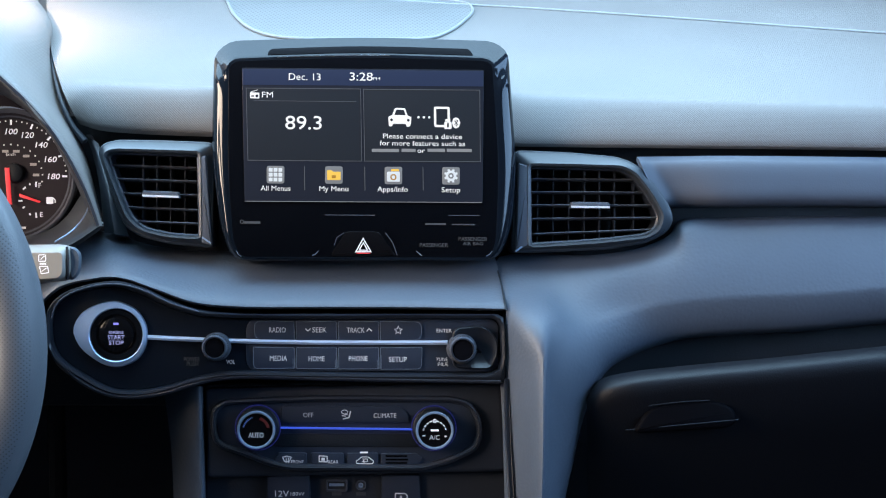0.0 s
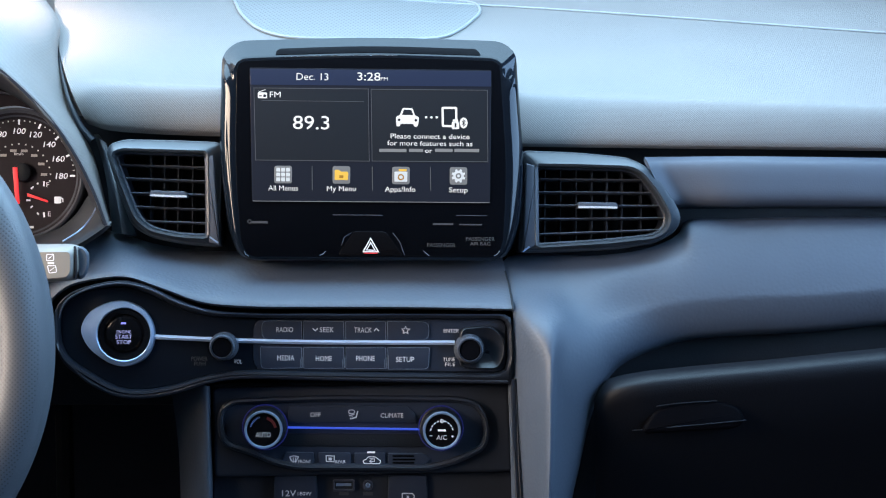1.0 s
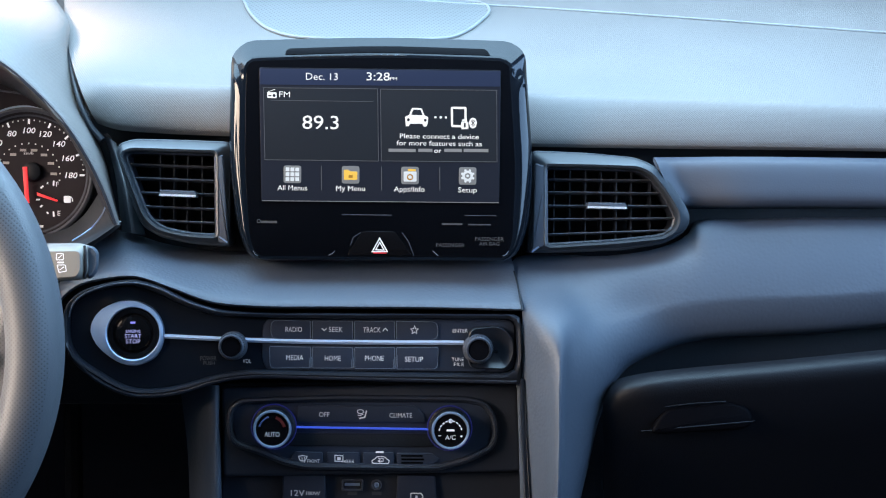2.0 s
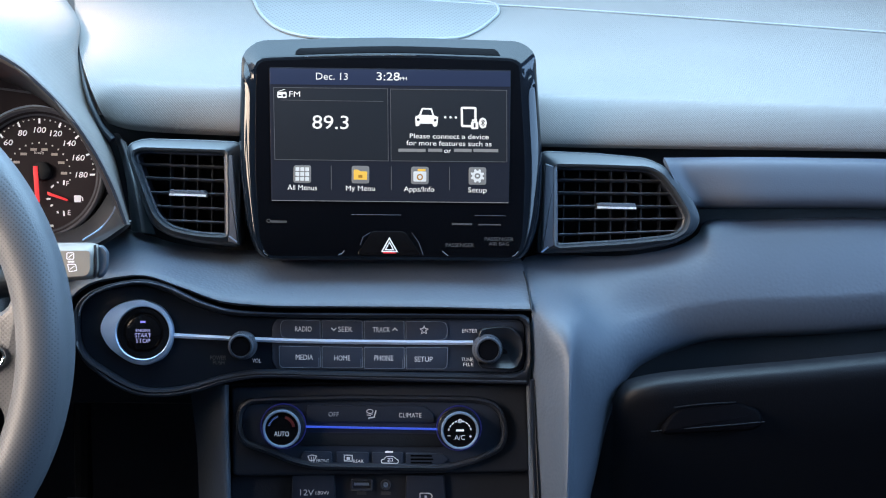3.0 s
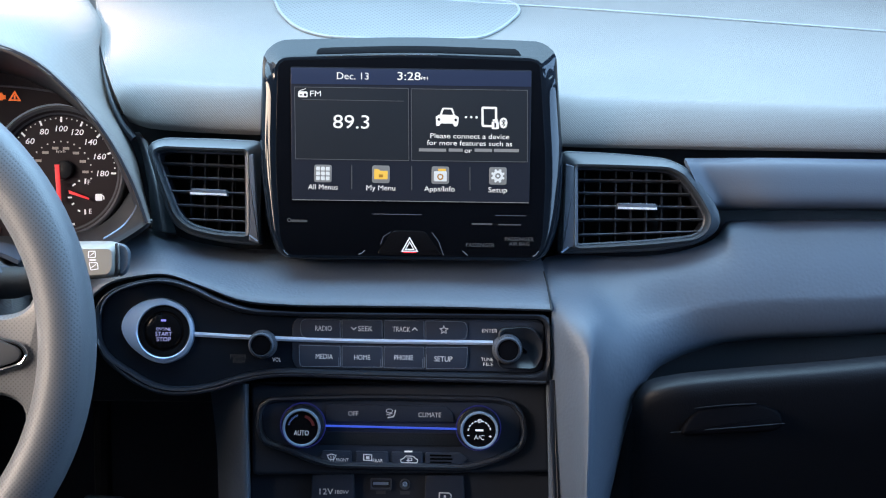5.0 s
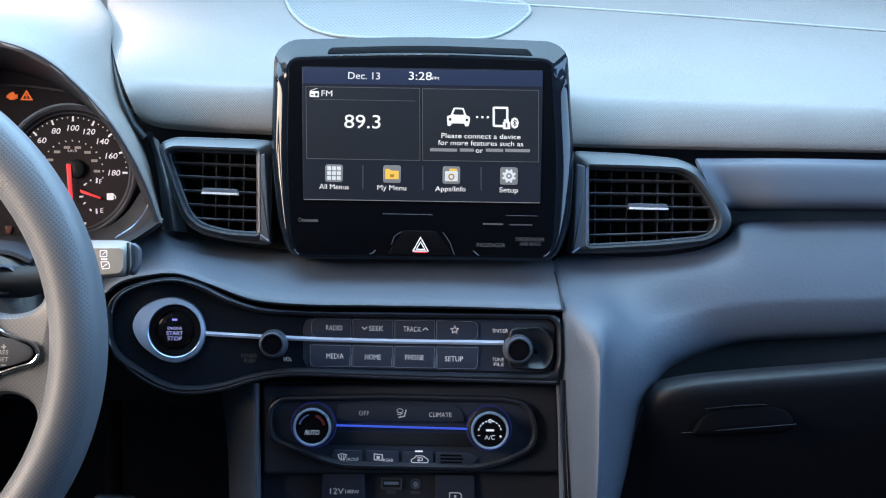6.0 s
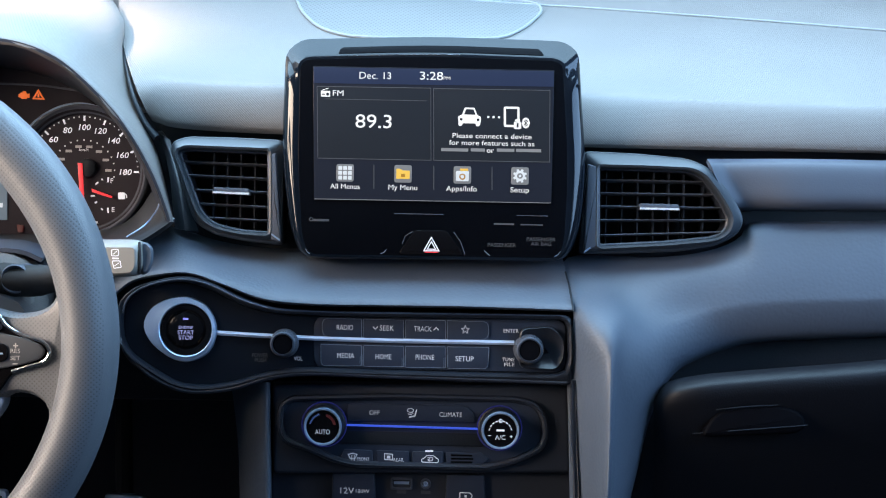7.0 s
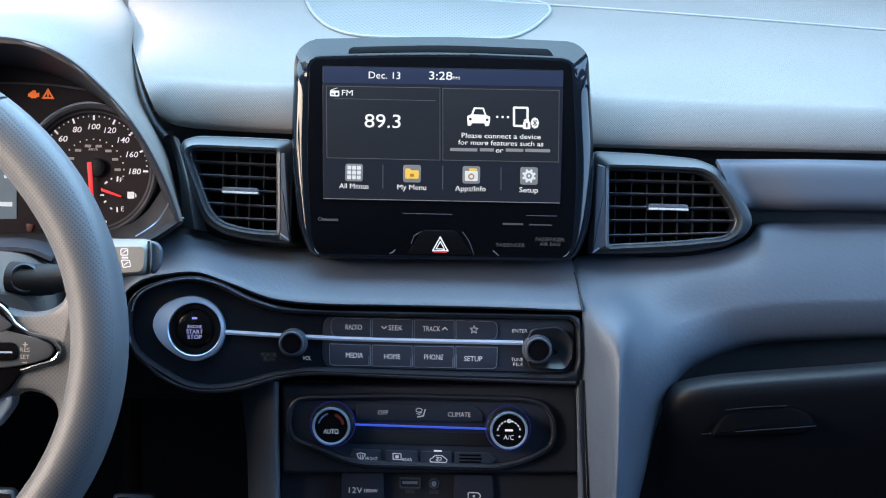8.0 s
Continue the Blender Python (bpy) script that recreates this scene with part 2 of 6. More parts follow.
BLUE_LED = surface("blue_light_guide", (0.02, 0.03, 0.1), 0.3, glow=(0.06, 0.14, 1.0), power=0.65, mottle=0.0)
RED_LED = surface("red_needle", (0.5, 0.02, 0.03), 0.4, glow=(1.0, 0.05, 0.06), power=0.6, mottle=0.0)
ORANGE_LED = surface("orange_warning", (0.3, 0.06, 0.01), 0.4, glow=(1.0, 0.18, 0.02), power=0.55, mottle=0.0)
LCD_TILE = surface("lcd_tile", (0.012, 0.013, 0.016), 0.12, glow=(0.2, 0.26, 0.36), power=0.052, mottle=0.02, specular=0.12)
LCD_ICON = surface("lcd_icon_tile", (0.03, 0.03, 0.03), 0.2, glow=(0.42, 0.45, 0.5), power=0.42, mottle=0.0)
LCD_PALE = surface("lcd_pale", (0.1, 0.1, 0.1), 0.2, glow=(0.8, 0.87, 0.95), power=0.75, mottle=0.0)
LCD_DEEP = surface("lcd_deep_amber", (0.05, 0.03, 0.01), 0.2, glow=(0.7, 0.35, 0.05), power=0.5, mottle=0.0)
INK_BRIGHT = surface("lit_white_print", (0.5, 0.5, 0.52), 0.5, glow=(0.85, 0.88, 1.0), power=0.5, mottle=0.0)
START_INK = surface("lit_violet_print", (0.25, 0.25, 0.4), 0.5, glow=(0.5, 0.5, 1.0), power=0.5, mottle=0.0)
VIOLET_LED = surface("violet_lamp", (0.1, 0.1, 0.3), 0.4, glow=(0.3, 0.28, 1.0), power=0.8, mottle=0.0)
BLUE_GLOW = surface("dim_blue_ring", (0.01, 0.012, 0.05), 0.3, glow=(0.06, 0.08, 0.9), power=0.11, mottle=0.0)
COLD = surface("blue_print", (0.1, 0.16, 0.4), 0.5, glow=(0.3, 0.5, 1.0), power=0.06, mottle=0.0)
HOT = surface("red_print", (0.04, 0.005, 0.006), 0.5, glow=(1.0, 0.08, 0.08), power=0.02, mottle=0.0)
DIAL = surface("dial_black", (0.0165, 0.0135, 0.0195), 0.55, specular=0.15)
LCD_TRIP = surface("trip_screen_glow", (0.05, 0.06, 0.07), 0.3, glow=(0.45, 0.6, 0.75), power=0.22, mottle=0.02)
GREIGE = surface("grey_stalk_plastic", (0.22, 0.21, 0.195), 0.42, grain=0.1)
SEAM = surface("dark_stitching", (0.03, 0.03, 0.032), 0.7)
GRIP = surface("perforated_grey_leather", (0.1022, 0.113, 0.1331), 0.45, grain=0.35, grain_scale=500, dots=True, holes=0.5)
SWITCH = surface("dark_grey_switch", (0.04, 0.047, 0.06), 0.4, grain=0.1)
FAINT_LIT = surface("pale_switch_print", (0.35, 0.35, 0.36), 0.5)
MESH = surface("speaker_mesh", (0.1404, 0.1422, 0.1436), 0.5, grain=0.9, grain_scale=330, dots=True, holes=0.5)
STRIP_EDGE = surface("pale_grey_edge", (0.2, 0.21, 0.22), 0.45)
# Silver tab edge; its shine is put into a pale, mostly non-metal colour.
BRIGHT = surface("silver_edge_shine", (0.75, 0.77, 0.8), 0.28, metal=0.25)
CLOTH = surface("headliner", (0.45, 0.44, 0.42), 0.9, grain=0.4)
CARPET = surface("carpet", (0.042, 0.05, 0.07), 0.95, grain=0.6, grain_scale=500)

# ---- the cabin shell ----
WORLD = Matrix.Identity(4)


def shell_piece(name, bm, material, label, category):
    me = bpy.data.meshes.new(name)
    bmesh.ops.recalc_face_normals(bm, faces=bm.faces[:])
    bm.to_mesh(me)
    bm.free()
    me.materials.append(material)
    return tagged(new(name, me), label, category, kind="structure")


shell_piece("ceiling", block(-0.74, -1.5, 1.37, 0.74, 0.80, 1.41), CLOTH, "pale grey fabric headliner over the cabin", "ceiling")
shell_piece("floor", block(-0.78, -1.5, 0.18, 0.78, 1.75, 0.22), CARPET, "black carpeted cabin floor under the dashboard", "floor")
shell_piece("bulkhead", block(-0.78, 1.55, 0.22, 0.78, 1.60, 0.90), CARPET, "black bulkhead behind the footwells", "wall")
# Out of view; sill, posts and rail are sized to darken the display's flanks.
for side, name in ((-1, "wall_driver"), (1, "wall_passenger")):
    low = block(side * 0.70, -1.5, 0.22, side * 0.76, 1.55, 1.0)
    posts = [block(side * 0.70, -0.55, 1.0, side * 0.75, -0.12, 1.31), block(side * 0.70, -1.5, 1.0, side * 0.75, -1.0, 1.31), block(side * 0.70, -1.5, 1.31, side * 0.75, 0.66, 1.37)]
    pillar = loops([[Vector((side * a, y, z)) for a, y, z in ((0.70, 0.62, 1.37), (0.76, 0.62, 1.37), (0.76, 0.72, 1.37), (0.70, 0.72, 1.37))],
                    [Vector((side * a, y, z)) for a, y, z in ((0.70, 1.26, 1.0), (0.76, 1.26, 1.0), (0.76, 1.38, 1.0), (0.70, 1.38, 1.0))]], True, True)
    shell_piece(name, join(low, *posts, pillar), DARK, "unseen dark door and pillar trim with window openings sized to limit side light", "wall")
# Plain block added out of view to close off light from behind.
shell_piece("wall_rear", block(-0.76, -1.56, 0.22, 0.76, -1.5, 1.41), DARK, "plain unseen dark wall closing the cabin at the rear", "wall")

# ---- the dashboard ----
dash = thing("dashboard", 0, 0, -0.02, "dark grey soft-grained moulded car dashboard lit by a blue sky", "dashboard", kind="structure")

# Upper pad: from the lip over the vents, round the crease, back towards the windscreen.
lip = [(-0.2159, 0.0932, -0.046), (-0.1985, 0.0879, -0.0344), (-0.1650, 0.0853, -0.0327), (-0.1136, 0.0836, -0.029), (-0.0370, 0.0809, -0.0219), (0.0469, 0.0791, -0.02), (0.1095, 0.0776, -0.016), (0.2131, 0.0769, -0.011), (0.3235, 0.0766, -0.007), (0.4021, 0.0759, -0.004), (0.5580, 0.0728, 0.006)]
nose = [(-0.2182, 0.0971, -0.042), (-0.1996, 0.0931, -0.0305), (-0.1644, 0.0898, -0.0281), (-0.1131, 0.0875, -0.024), (-0.0369, 0.0847, -0.0169), (0.0468, 0.0826, -0.016), (0.1092, 0.0802, -0.012), (0.2124, 0.0795, -0.007), (0.3222, 0.0790, -0.003), (0.4004, 0.0785, 0), (0.5557, 0.0761, 0.01)]
brow = [(-0.2258, 0.1117, -0.044), (-0.2074, 0.1201, -0.0388), (-0.1660, 0.1192, -0.0344), (-0.1148, 0.1185, -0.0335), (-0.0382, 0.1179, -0.0335), (0.0469, 0.1162, -0.032), (0.1101, 0.1140, -0.027), (0.2145, 0.1112, -0.02), (0.3251, 0.1087, -0.014), (0.4031, 0.1060, -0.008), (0.5580, 0.1015, 0.005)]
pad_a = [(-0.2397, 0.1328, -0.078), (-0.2129, 0.1311, -0.0666), (-0.1697, 0.1274, -0.0575), (-0.1168, 0.1247, -0.0508), (-0.0390, 0.1252, -0.052), (0.0477, 0.1259, -0.0537), (0.1123, 0.1241, -0.0495), (0.2189, 0.1213, -0.0425), (0.3319, 0.1187, -0.0361), (0.4111, 0.1158, -0.029), (0.5697, 0.1108, -0.0166)]
pad_b = [(-0.2617, 0.1629, -0.152), (-0.2346, 0.1629, -0.1446), (-0.1845, 0.1645, -0.1486), (-0.1284, 0.1663, -0.153), (-0.0434, 0.1676, -0.1562), (0.0516, 0.1677, -0.1565), (0.1226, 0.1671, -0.155), (0.2398, 0.1644, -0.1483), (0.3633, 0.1605, -0.1389), (0.4492, 0.1564, -0.1286), (0.6175, 0.1470, -0.1056)]
pad_c = [(-0.2889, 0.2054, -0.256), (-0.2601, 0.2063, -0.2513), (-0.2034, 0.2118, -0.2647), (-0.1423, 0.2157, -0.2744), (-0.0487, 0.2190, -0.2826), (0.0564, 0.2201, -0.2852), (0.1350, 0.2184, -0.2811), (0.2620, 0.2099, -0.2602), (0.3931, 0.2003, -0.2366), (0.4828, 0.1922, -0.2166), (0.6549, 0.1752, -0.175)]
pad_d = [(-0.3224, 0.2626, -0.3996)] + [(-0.29, 0.2647, -0.3949), (-0.2246, 0.2651, -0.3959), (-0.1551, 0.2615, -0.387), (-0.0518, 0.2491, -0.3565), (0.0581, 0.2376, -0.3283), (0.1382, 0.2321, -0.3147), (0.2671, 0.2204, -0.286), (0.3981, 0.207, -0.2531), (0.4881, 0.1978, -0.2306), (0.6599, 0.179, -0.1843)]
part("upper_pad", sheet([lip, nose, brow, pad_a, pad_b, pad_c, pad_d], 6, 5, 0.004), PAD, dash, "soft grained upper dash pad")
back_a = [(-0.3195, 0.262, -0.3866), (-0.2714, 0.2681, -0.4018), (-0.2255, 0.2678, -0.401), (-0.1557, 0.2641, -0.3919), (-0.052, 0.2516, -0.3612), (0.0582, 0.24, -0.3327), (0.1387, 0.2345, -0.319), (0.2679, 0.2227, -0.2902), (0.3993, 0.2092, -0.2569), (0.4895, 0.1999, -0.2342), (0.6616, 0.1809, -0.1876)]
back_b = [(-0.3261, 0.2827, -0.4145), (-0.2762, 0.2871, -0.4252), (-0.2294, 0.2867, -0.4243), (-0.1588, 0.2839, -0.4175), (-0.0535, 0.2738, -0.3926), (0.0593, 0.2634, -0.367), (0.142, 0.2584, -0.3547), (0.2752, 0.2476, -0.3282), (0.4105, 0.2338, -0.2943), (0.5036, 0.2246, -0.2718), (0.6816, 0.2056, -0.225)]
back_c = [(-0.3378, 0.3035, -0.4655), (-0.2862, 0.3081, -0.477), (-0.2378, 0.3077, -0.476), (-0.165, 0.3059, -0.4716), (-0.0559, 0.2962, -0.4477), (0.0615, 0.2872, -0.4257), (0.1481, 0.284, -0.4178), (0.2882, 0.2744, -0.3941), (0.4327, 0.2634, -0.367), (0.5323, 0.2552, -0.3469), (0.7241, 0.2377, -0.304)]
# Tapering black tube laid in as the shade between hood and pad.
gap_line = curve([(-0.2832, 0.1928, -0.236), (-0.2659, 0.1652, -0.168), (-0.2527, 0.1455, -0.118), (-0.2389, 0.1239, -0.072), (-0.2277, 0.1047, -0.045), (-0.2198, 0.0906, -0.039), (-0.2104, 0.0798, -0.036)], 5)
part("hood_gap", tube(gap_line, [.0006 + .0022 * i / (len(gap_line) - 1) for i in range(len(gap_line))], 8), DARK, dash, "dark line drawn for the shade in the gap between hood and pad")
part("strip_edge", tube(curve([(-0.3181, 0.2597, -0.3807), (-0.2245, 0.2655, -0.3949), (-0.155, 0.2619, -0.3859), (-0.0518, 0.2495, -0.3554), (0.058, 0.238, -0.3272), (0.1381, 0.2324, -0.3136), (0.2668, 0.2208, -0.2849), (0.3978, 0.2073, -0.2519), (0.4876, 0.1982, -0.2294), (0.6592, 0.1793, -0.1831)], 6), .0013, 8), STRIP_EDGE, dash, "bright edge of the defroster strip")
part("defroster_strip", sheet([back_a, back_b, back_c], 6, 4, 0.004), PAD, dash)

# Deck under the pad, from door to door and out to the foot of the windscreen.
deck = thing("dashboard_deck", 0, 1.3, 0.93, "dark grey deck at the foot of the windscreen", "dashboard", kind="structure", base=WORLD)
part("deck", block(-0.70, 1.09, 0.90, 0.70, 1.60, 0.935, 0.006), PAD, deck)

# Dark groove under the pad, with the body behind everything.
part("groove", sheet([[(-0.2415, 0.101, -0.07), (-0.2144, 0.1012, -0.066), (-0.038, 0.0879, -0.046), (0.1127, 0.0846, -0.046), (0.3357, 0.0841, -0.046), (0.5863, 0.0816, -0.046)], [(-0.2393, -0.0046, -0.07), (-0.211, -0.0018, -0.06), (-0.0362, -0.0003, -0.046), (0.1134, 0.0545, -0.046), (0.3342, 0.0674, -0.04), (0.5833, 0.0683, -0.04)]], 4, 2), DARK, dash)

# Trim band on the passenger side, rolling out of the vent's end.
part("trim_band", sheet([
    [(0.1988, 0.0699, -0.004), (0.2087, 0.0704, -0.008), (0.2193, 0.0705, -0.007), (0.2607, 0.0709, 0), (0.3215, 0.0710, 0), (0.4004, 0.0706, 0), (0.5615, 0.0678, 0)],
    [(0.1998, 0.0649, 0.004), (0.2099, 0.0654, -0.001), (0.2204, 0.0655, 0), (0.2590, 0.0663, 0.007), (0.3194, 0.0660, 0.007), (0.3978, 0.0656, 0.007), (0.5577, 0.0628, 0.007)],
    [(0.2055, 0.0518, 0.0055), (0.2155, 0.0522, 0.001), (0.2258, 0.0523, 0.0025), (0.2584, 0.0526, 0.0105), (0.3185, 0.0527, 0.0105), (0.3967, 0.0523, 0.0105), (0.5561, 0.0499, 0.0105)],
    [(0.2160, 0.0360, 0.004), (0.2261, 0.0362, -0.001), (0.2364, 0.0361, 0.001), (0.2591, 0.0364, 0.009), (0.3194, 0.0372, 0.009), (0.3975, 0.0372, 0.009), (0.5571, 0.0361, 0.009)],
    [(0.2229, 0.0326, -0.016), (0.2331, 0.0327, -0.02), (0.2438, 0.0327, -0.019), (0.2658, 0.0331, -0.016), (0.3273, 0.0339, -0.016), (0.4075, 0.0339, -0.016), (0.5711, 0.0328, -0.016)]], 5, 5), TRIM, dash, "satin grey trim band running from the air vent")
# Black sheet behind the gap; its colour stands in for the shade there.
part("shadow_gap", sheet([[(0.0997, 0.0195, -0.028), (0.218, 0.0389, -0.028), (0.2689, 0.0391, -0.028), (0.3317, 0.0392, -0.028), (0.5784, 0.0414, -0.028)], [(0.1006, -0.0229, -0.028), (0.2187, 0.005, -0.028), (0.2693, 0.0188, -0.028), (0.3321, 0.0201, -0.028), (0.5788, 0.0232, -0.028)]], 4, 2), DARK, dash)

# Lower pad on the passenger side, which turns down into the flank of the centre stack.
row_a = [(0.5744, 0.0279, -0.022), (0.4101, 0.0278, -0.022), (0.3294, 0.0274, -0.022), (0.2716, 0.0253, -0.022), (0.2346, 0.0237, -0.022), (0.2250, 0.0125, -0.012), (0.2035, 0.0029, -0.012), (0.1660, -0.0029, -0.012), (0.0987, -0.0045, -0.016), (0.0976, -0.0262, 0.0155), (0.0987, -0.0450, 0.035), (0.0951, -0.0775, 0.033), (0.0968, -0.1253, 0.034), (0.0986, -0.1807, 0.036), (0.1019, -0.2516, 0.037)]
row_b = [(0.5646, 0.0241, -0.004), (0.4030, 0.0240, -0.004), (0.3237, 0.0236, -0.004), (0.2670, 0.0216, -0.004), (0.2330, 0.0201, -0.004), (0.2270, 0.0088, -0.004), (0.2053, -0.0008, -0.004), (0.1673, -0.0066, -0.004), (0.1055, -0.0105, -0.003), (0.1000, -0.0272, 0.0182), (0.1006, -0.0462, 0.04), (0.0994, -0.0770, 0.038), (0.1012, -0.1243, 0.041), (0.1032, -0.1791, 0.044), (0.1066, -0.2494, 0.045)]
row_c = [(0.5584, 0.0074, 0.008), (0.3987, 0.0041, 0.008), (0.3204, 0.0025, 0.008), (0.2643, 0.0005, 0.008), (0.2364, -0.0017, 0.008), (0.2227, -0.0073, 0.008), (0.1957, -0.0140, 0.008), (0.1642, -0.0187, 0.0086), (0.1342, -0.0226, 0.01), (0.1133, -0.0296, 0.022), (0.1095, -0.0520, 0.056), (0.1104, -0.0831, 0.057), (0.1119, -0.1250, 0.058), (0.1135, -0.1760, 0.06), (0.1165, -0.2454, 0.06)]
row_d = [(0.5543, -0.0125, 0.016), (0.3961, -0.0198, 0.016), (0.3184, -0.0256, 0.016), (0.2627, -0.0275, 0.016), (0.2310, -0.0298, 0.016), (0.2132, -0.0326, 0.016), (0.1913, -0.0372, 0.016), (0.1696, -0.0418, 0.0204), (0.1478, -0.0462, 0.0312), (0.1298, -0.0480, 0.0493), (0.1224, -0.0604, 0.066), (0.1209, -0.0854, 0.0725), (0.1206, -0.1278, 0.076), (0.1197, -0.1725, 0.078), (0.1200, -0.2407, 0.078)]
row_e = [(0.5542, -0.0195, 0.0165), (0.3960, -0.0268, 0.0165), (0.3184, -0.0324, 0.0165), (0.2627, -0.0348, 0.0165), (0.2336, -0.0375, 0.0165), (0.2169, -0.0402, 0.0167), (0.1969, -0.0446, 0.0177), (0.1774, -0.0512, 0.0236), (0.1569, -0.0593, 0.0358), (0.1397, -0.0674, 0.0512), (0.1305, -0.0816, 0.061), (0.1281, -0.1040, 0.062), (0.1268, -0.1373, 0.062), (0.1257, -0.1748, 0.065), (0.1252, -0.2432, 0.068)]
row_f = [(0.5592, -0.0364, 0.008), (0.3997, -0.0459, 0.008), (0.3215, -0.0528, 0.008), (0.2654, -0.0559, 0.008), (0.2376, -0.0586, 0.008), (0.2211, -0.0610, 0.0085), (0.2052, -0.0652, 0.011), (0.1886, -0.0708, 0.0172), (0.1717, -0.0785, 0.0266), (0.1601, -0.0907, 0.0354), (0.1521, -0.1067, 0.04), (0.1474, -0.1216, 0.042), (0.1422, -0.1481, 0.043), (0.1363, -0.1779, 0.045), (0.1311, -0.2477, 0.05)]
row_g = [(0.5648, -0.0405, -0.002), (0.4038, -0.0504, -0.002), (0.3248, -0.0578, -0.002), (0.2682, -0.0610, -0.002), (0.2409, -0.0632, -0.002), (0.2252, -0.0657, -0.002), (0.2102, -0.0701, -0.001), (0.1939, -0.0758, 0.0028), (0.1779, -0.0839, 0.0084), (0.1674, -0.0961, 0.0116), (0.1595, -0.1119, 0.014), (0.1544, -0.1277, 0.015), (0.1487, -0.1545, 0.016), (0.1422, -0.1847, 0.018), (0.1366, -0.2547, 0.022)]
row_h = [(0.5752, -0.0416, -0.02), (0.4113, -0.0517, -0.02), (0.3310, -0.0593, -0.02), (0.2734, -0.0625, -0.02), (0.2456, -0.0648, -0.02), (0.2297, -0.0672, -0.02), (0.2146, -0.0717, -0.02), (0.1988, -0.0780, -0.02), (0.1834, -0.0867, -0.02), (0.1731, -0.0995, -0.02), (0.1655, -0.1161, -0.02), (0.1604, -0.1326, -0.02), (0.1546, -0.1604, -0.02), (0.1481, -0.1921, -0.02), (0.1429, -0.2657, -0.02)]
part("lower_pad", sheet([row_a, row_b, row_c, row_d, row_e, row_f, row_g, row_h], 5, 5, 0.003), PANEL, dash, "grained lower dash moulding turning down beside the centre stack")

# Shelf under the display.
part("centre_shelf", sheet([
    [(-0.2702, 0.0033, -0.035), (-0.2331, 0.0105, -0.04), (-0.2085, 0.0141, -0.045), (-0.1914, 0.0115, -0.046), (-0.1654, 0.0034, -0.046), (-0.1306, -0.0014, -0.044), (-0.096, -0.0016, -0.042), (-0.0359, -0.0012, -0.04), (0.0282, -0.0015, -0.036), (0.0945, -0.0025, -0.02)],
    [(-0.2595, -0.005, -0.01), (-0.2264, 0.0007, -0.01), (-0.2015, 0.0045, -0.01), (-0.1827, 0.0028, -0.01), (-0.1573, -0.0029, -0.008), (-0.1259, -0.0064, -0.006), (-0.0927, -0.0073, -0.006), (-0.0347, -0.0078, -0.006), (0.0275, -0.0073, -0.006), (0.0953, -0.0091, -0.004)],
    [(-0.2449, -0.0291, 0.014), (-0.2208, -0.0156, 0.014), (-0.1966, -0.0086, 0.014), (-0.1718, -0.0097, 0.016), (-0.1472, -0.0156, 0.017), (-0.1186, -0.0215, 0.018), (-0.0902, -0.0242, 0.018), (-0.0335, -0.0246, 0.018), (0.0272, -0.0245, 0.018), (0.0967, -0.0262, 0.018)],
    [(-0.2356, -0.0467, 0.026), (-0.2155, -0.0274, 0.028), (-0.1932, -0.0213, 0.03), (-0.1725, -0.02, 0.034), (-0.1482, -0.0274, 0.036), (-0.1199, -0.037, 0.038), (-0.0881, -0.0399, 0.038), (-0.0325, -0.04, 0.038), (0.027, -0.0399, 0.038), (0.0978, -0.0409, 0.038)],
    [(-0.2385, -0.0495, 0.01), (-0.2189, -0.0295, 0.01), (-0.1966, -0.0233, 0.012), (-0.1756, -0.0219, 0.016), (-0.1508, -0.0295, 0.018), (-0.122, -0.0393, 0.02), (-0.0896, -0.0423, 0.02), (-0.0331, -0.0423, 0.02), (0.0276, -0.0423, 0.02), (0.099, -0.0433, 0.02)]], 6, 5), PANEL, dash, "shelf below the display")
part("seam", tube(curve([(0.0952, -0.0148, 0.008), (0.0965, -0.0219, 0.017), (0.0975, -0.0316, 0.03), (0.0984, -0.0419, 0.0395)], 6), 0.0007, 6), DARK, dash)

# Body behind, down to the footwells.
body = thing("dashboard_core", 0, -0.05, -0.09, "black dashboard core behind the panels", "dashboard", kind="structure")
part("core", block(-0.6622, -0.1237, -0.35, 0.678, 0.0639, -0.09, 0.004), DARK, body)
part("glove_cavity", sheet([[(0.1354, -0.0646, -0.03), (0.3046, -0.0441, -0.03), (0.5799, -0.0298, -0.03)], [(0.1398, -0.2765, -0.03), (0.3094, -0.273, -0.03), (0.5849, -0.2672, -0.03)]], 3, 2), DARK, body)

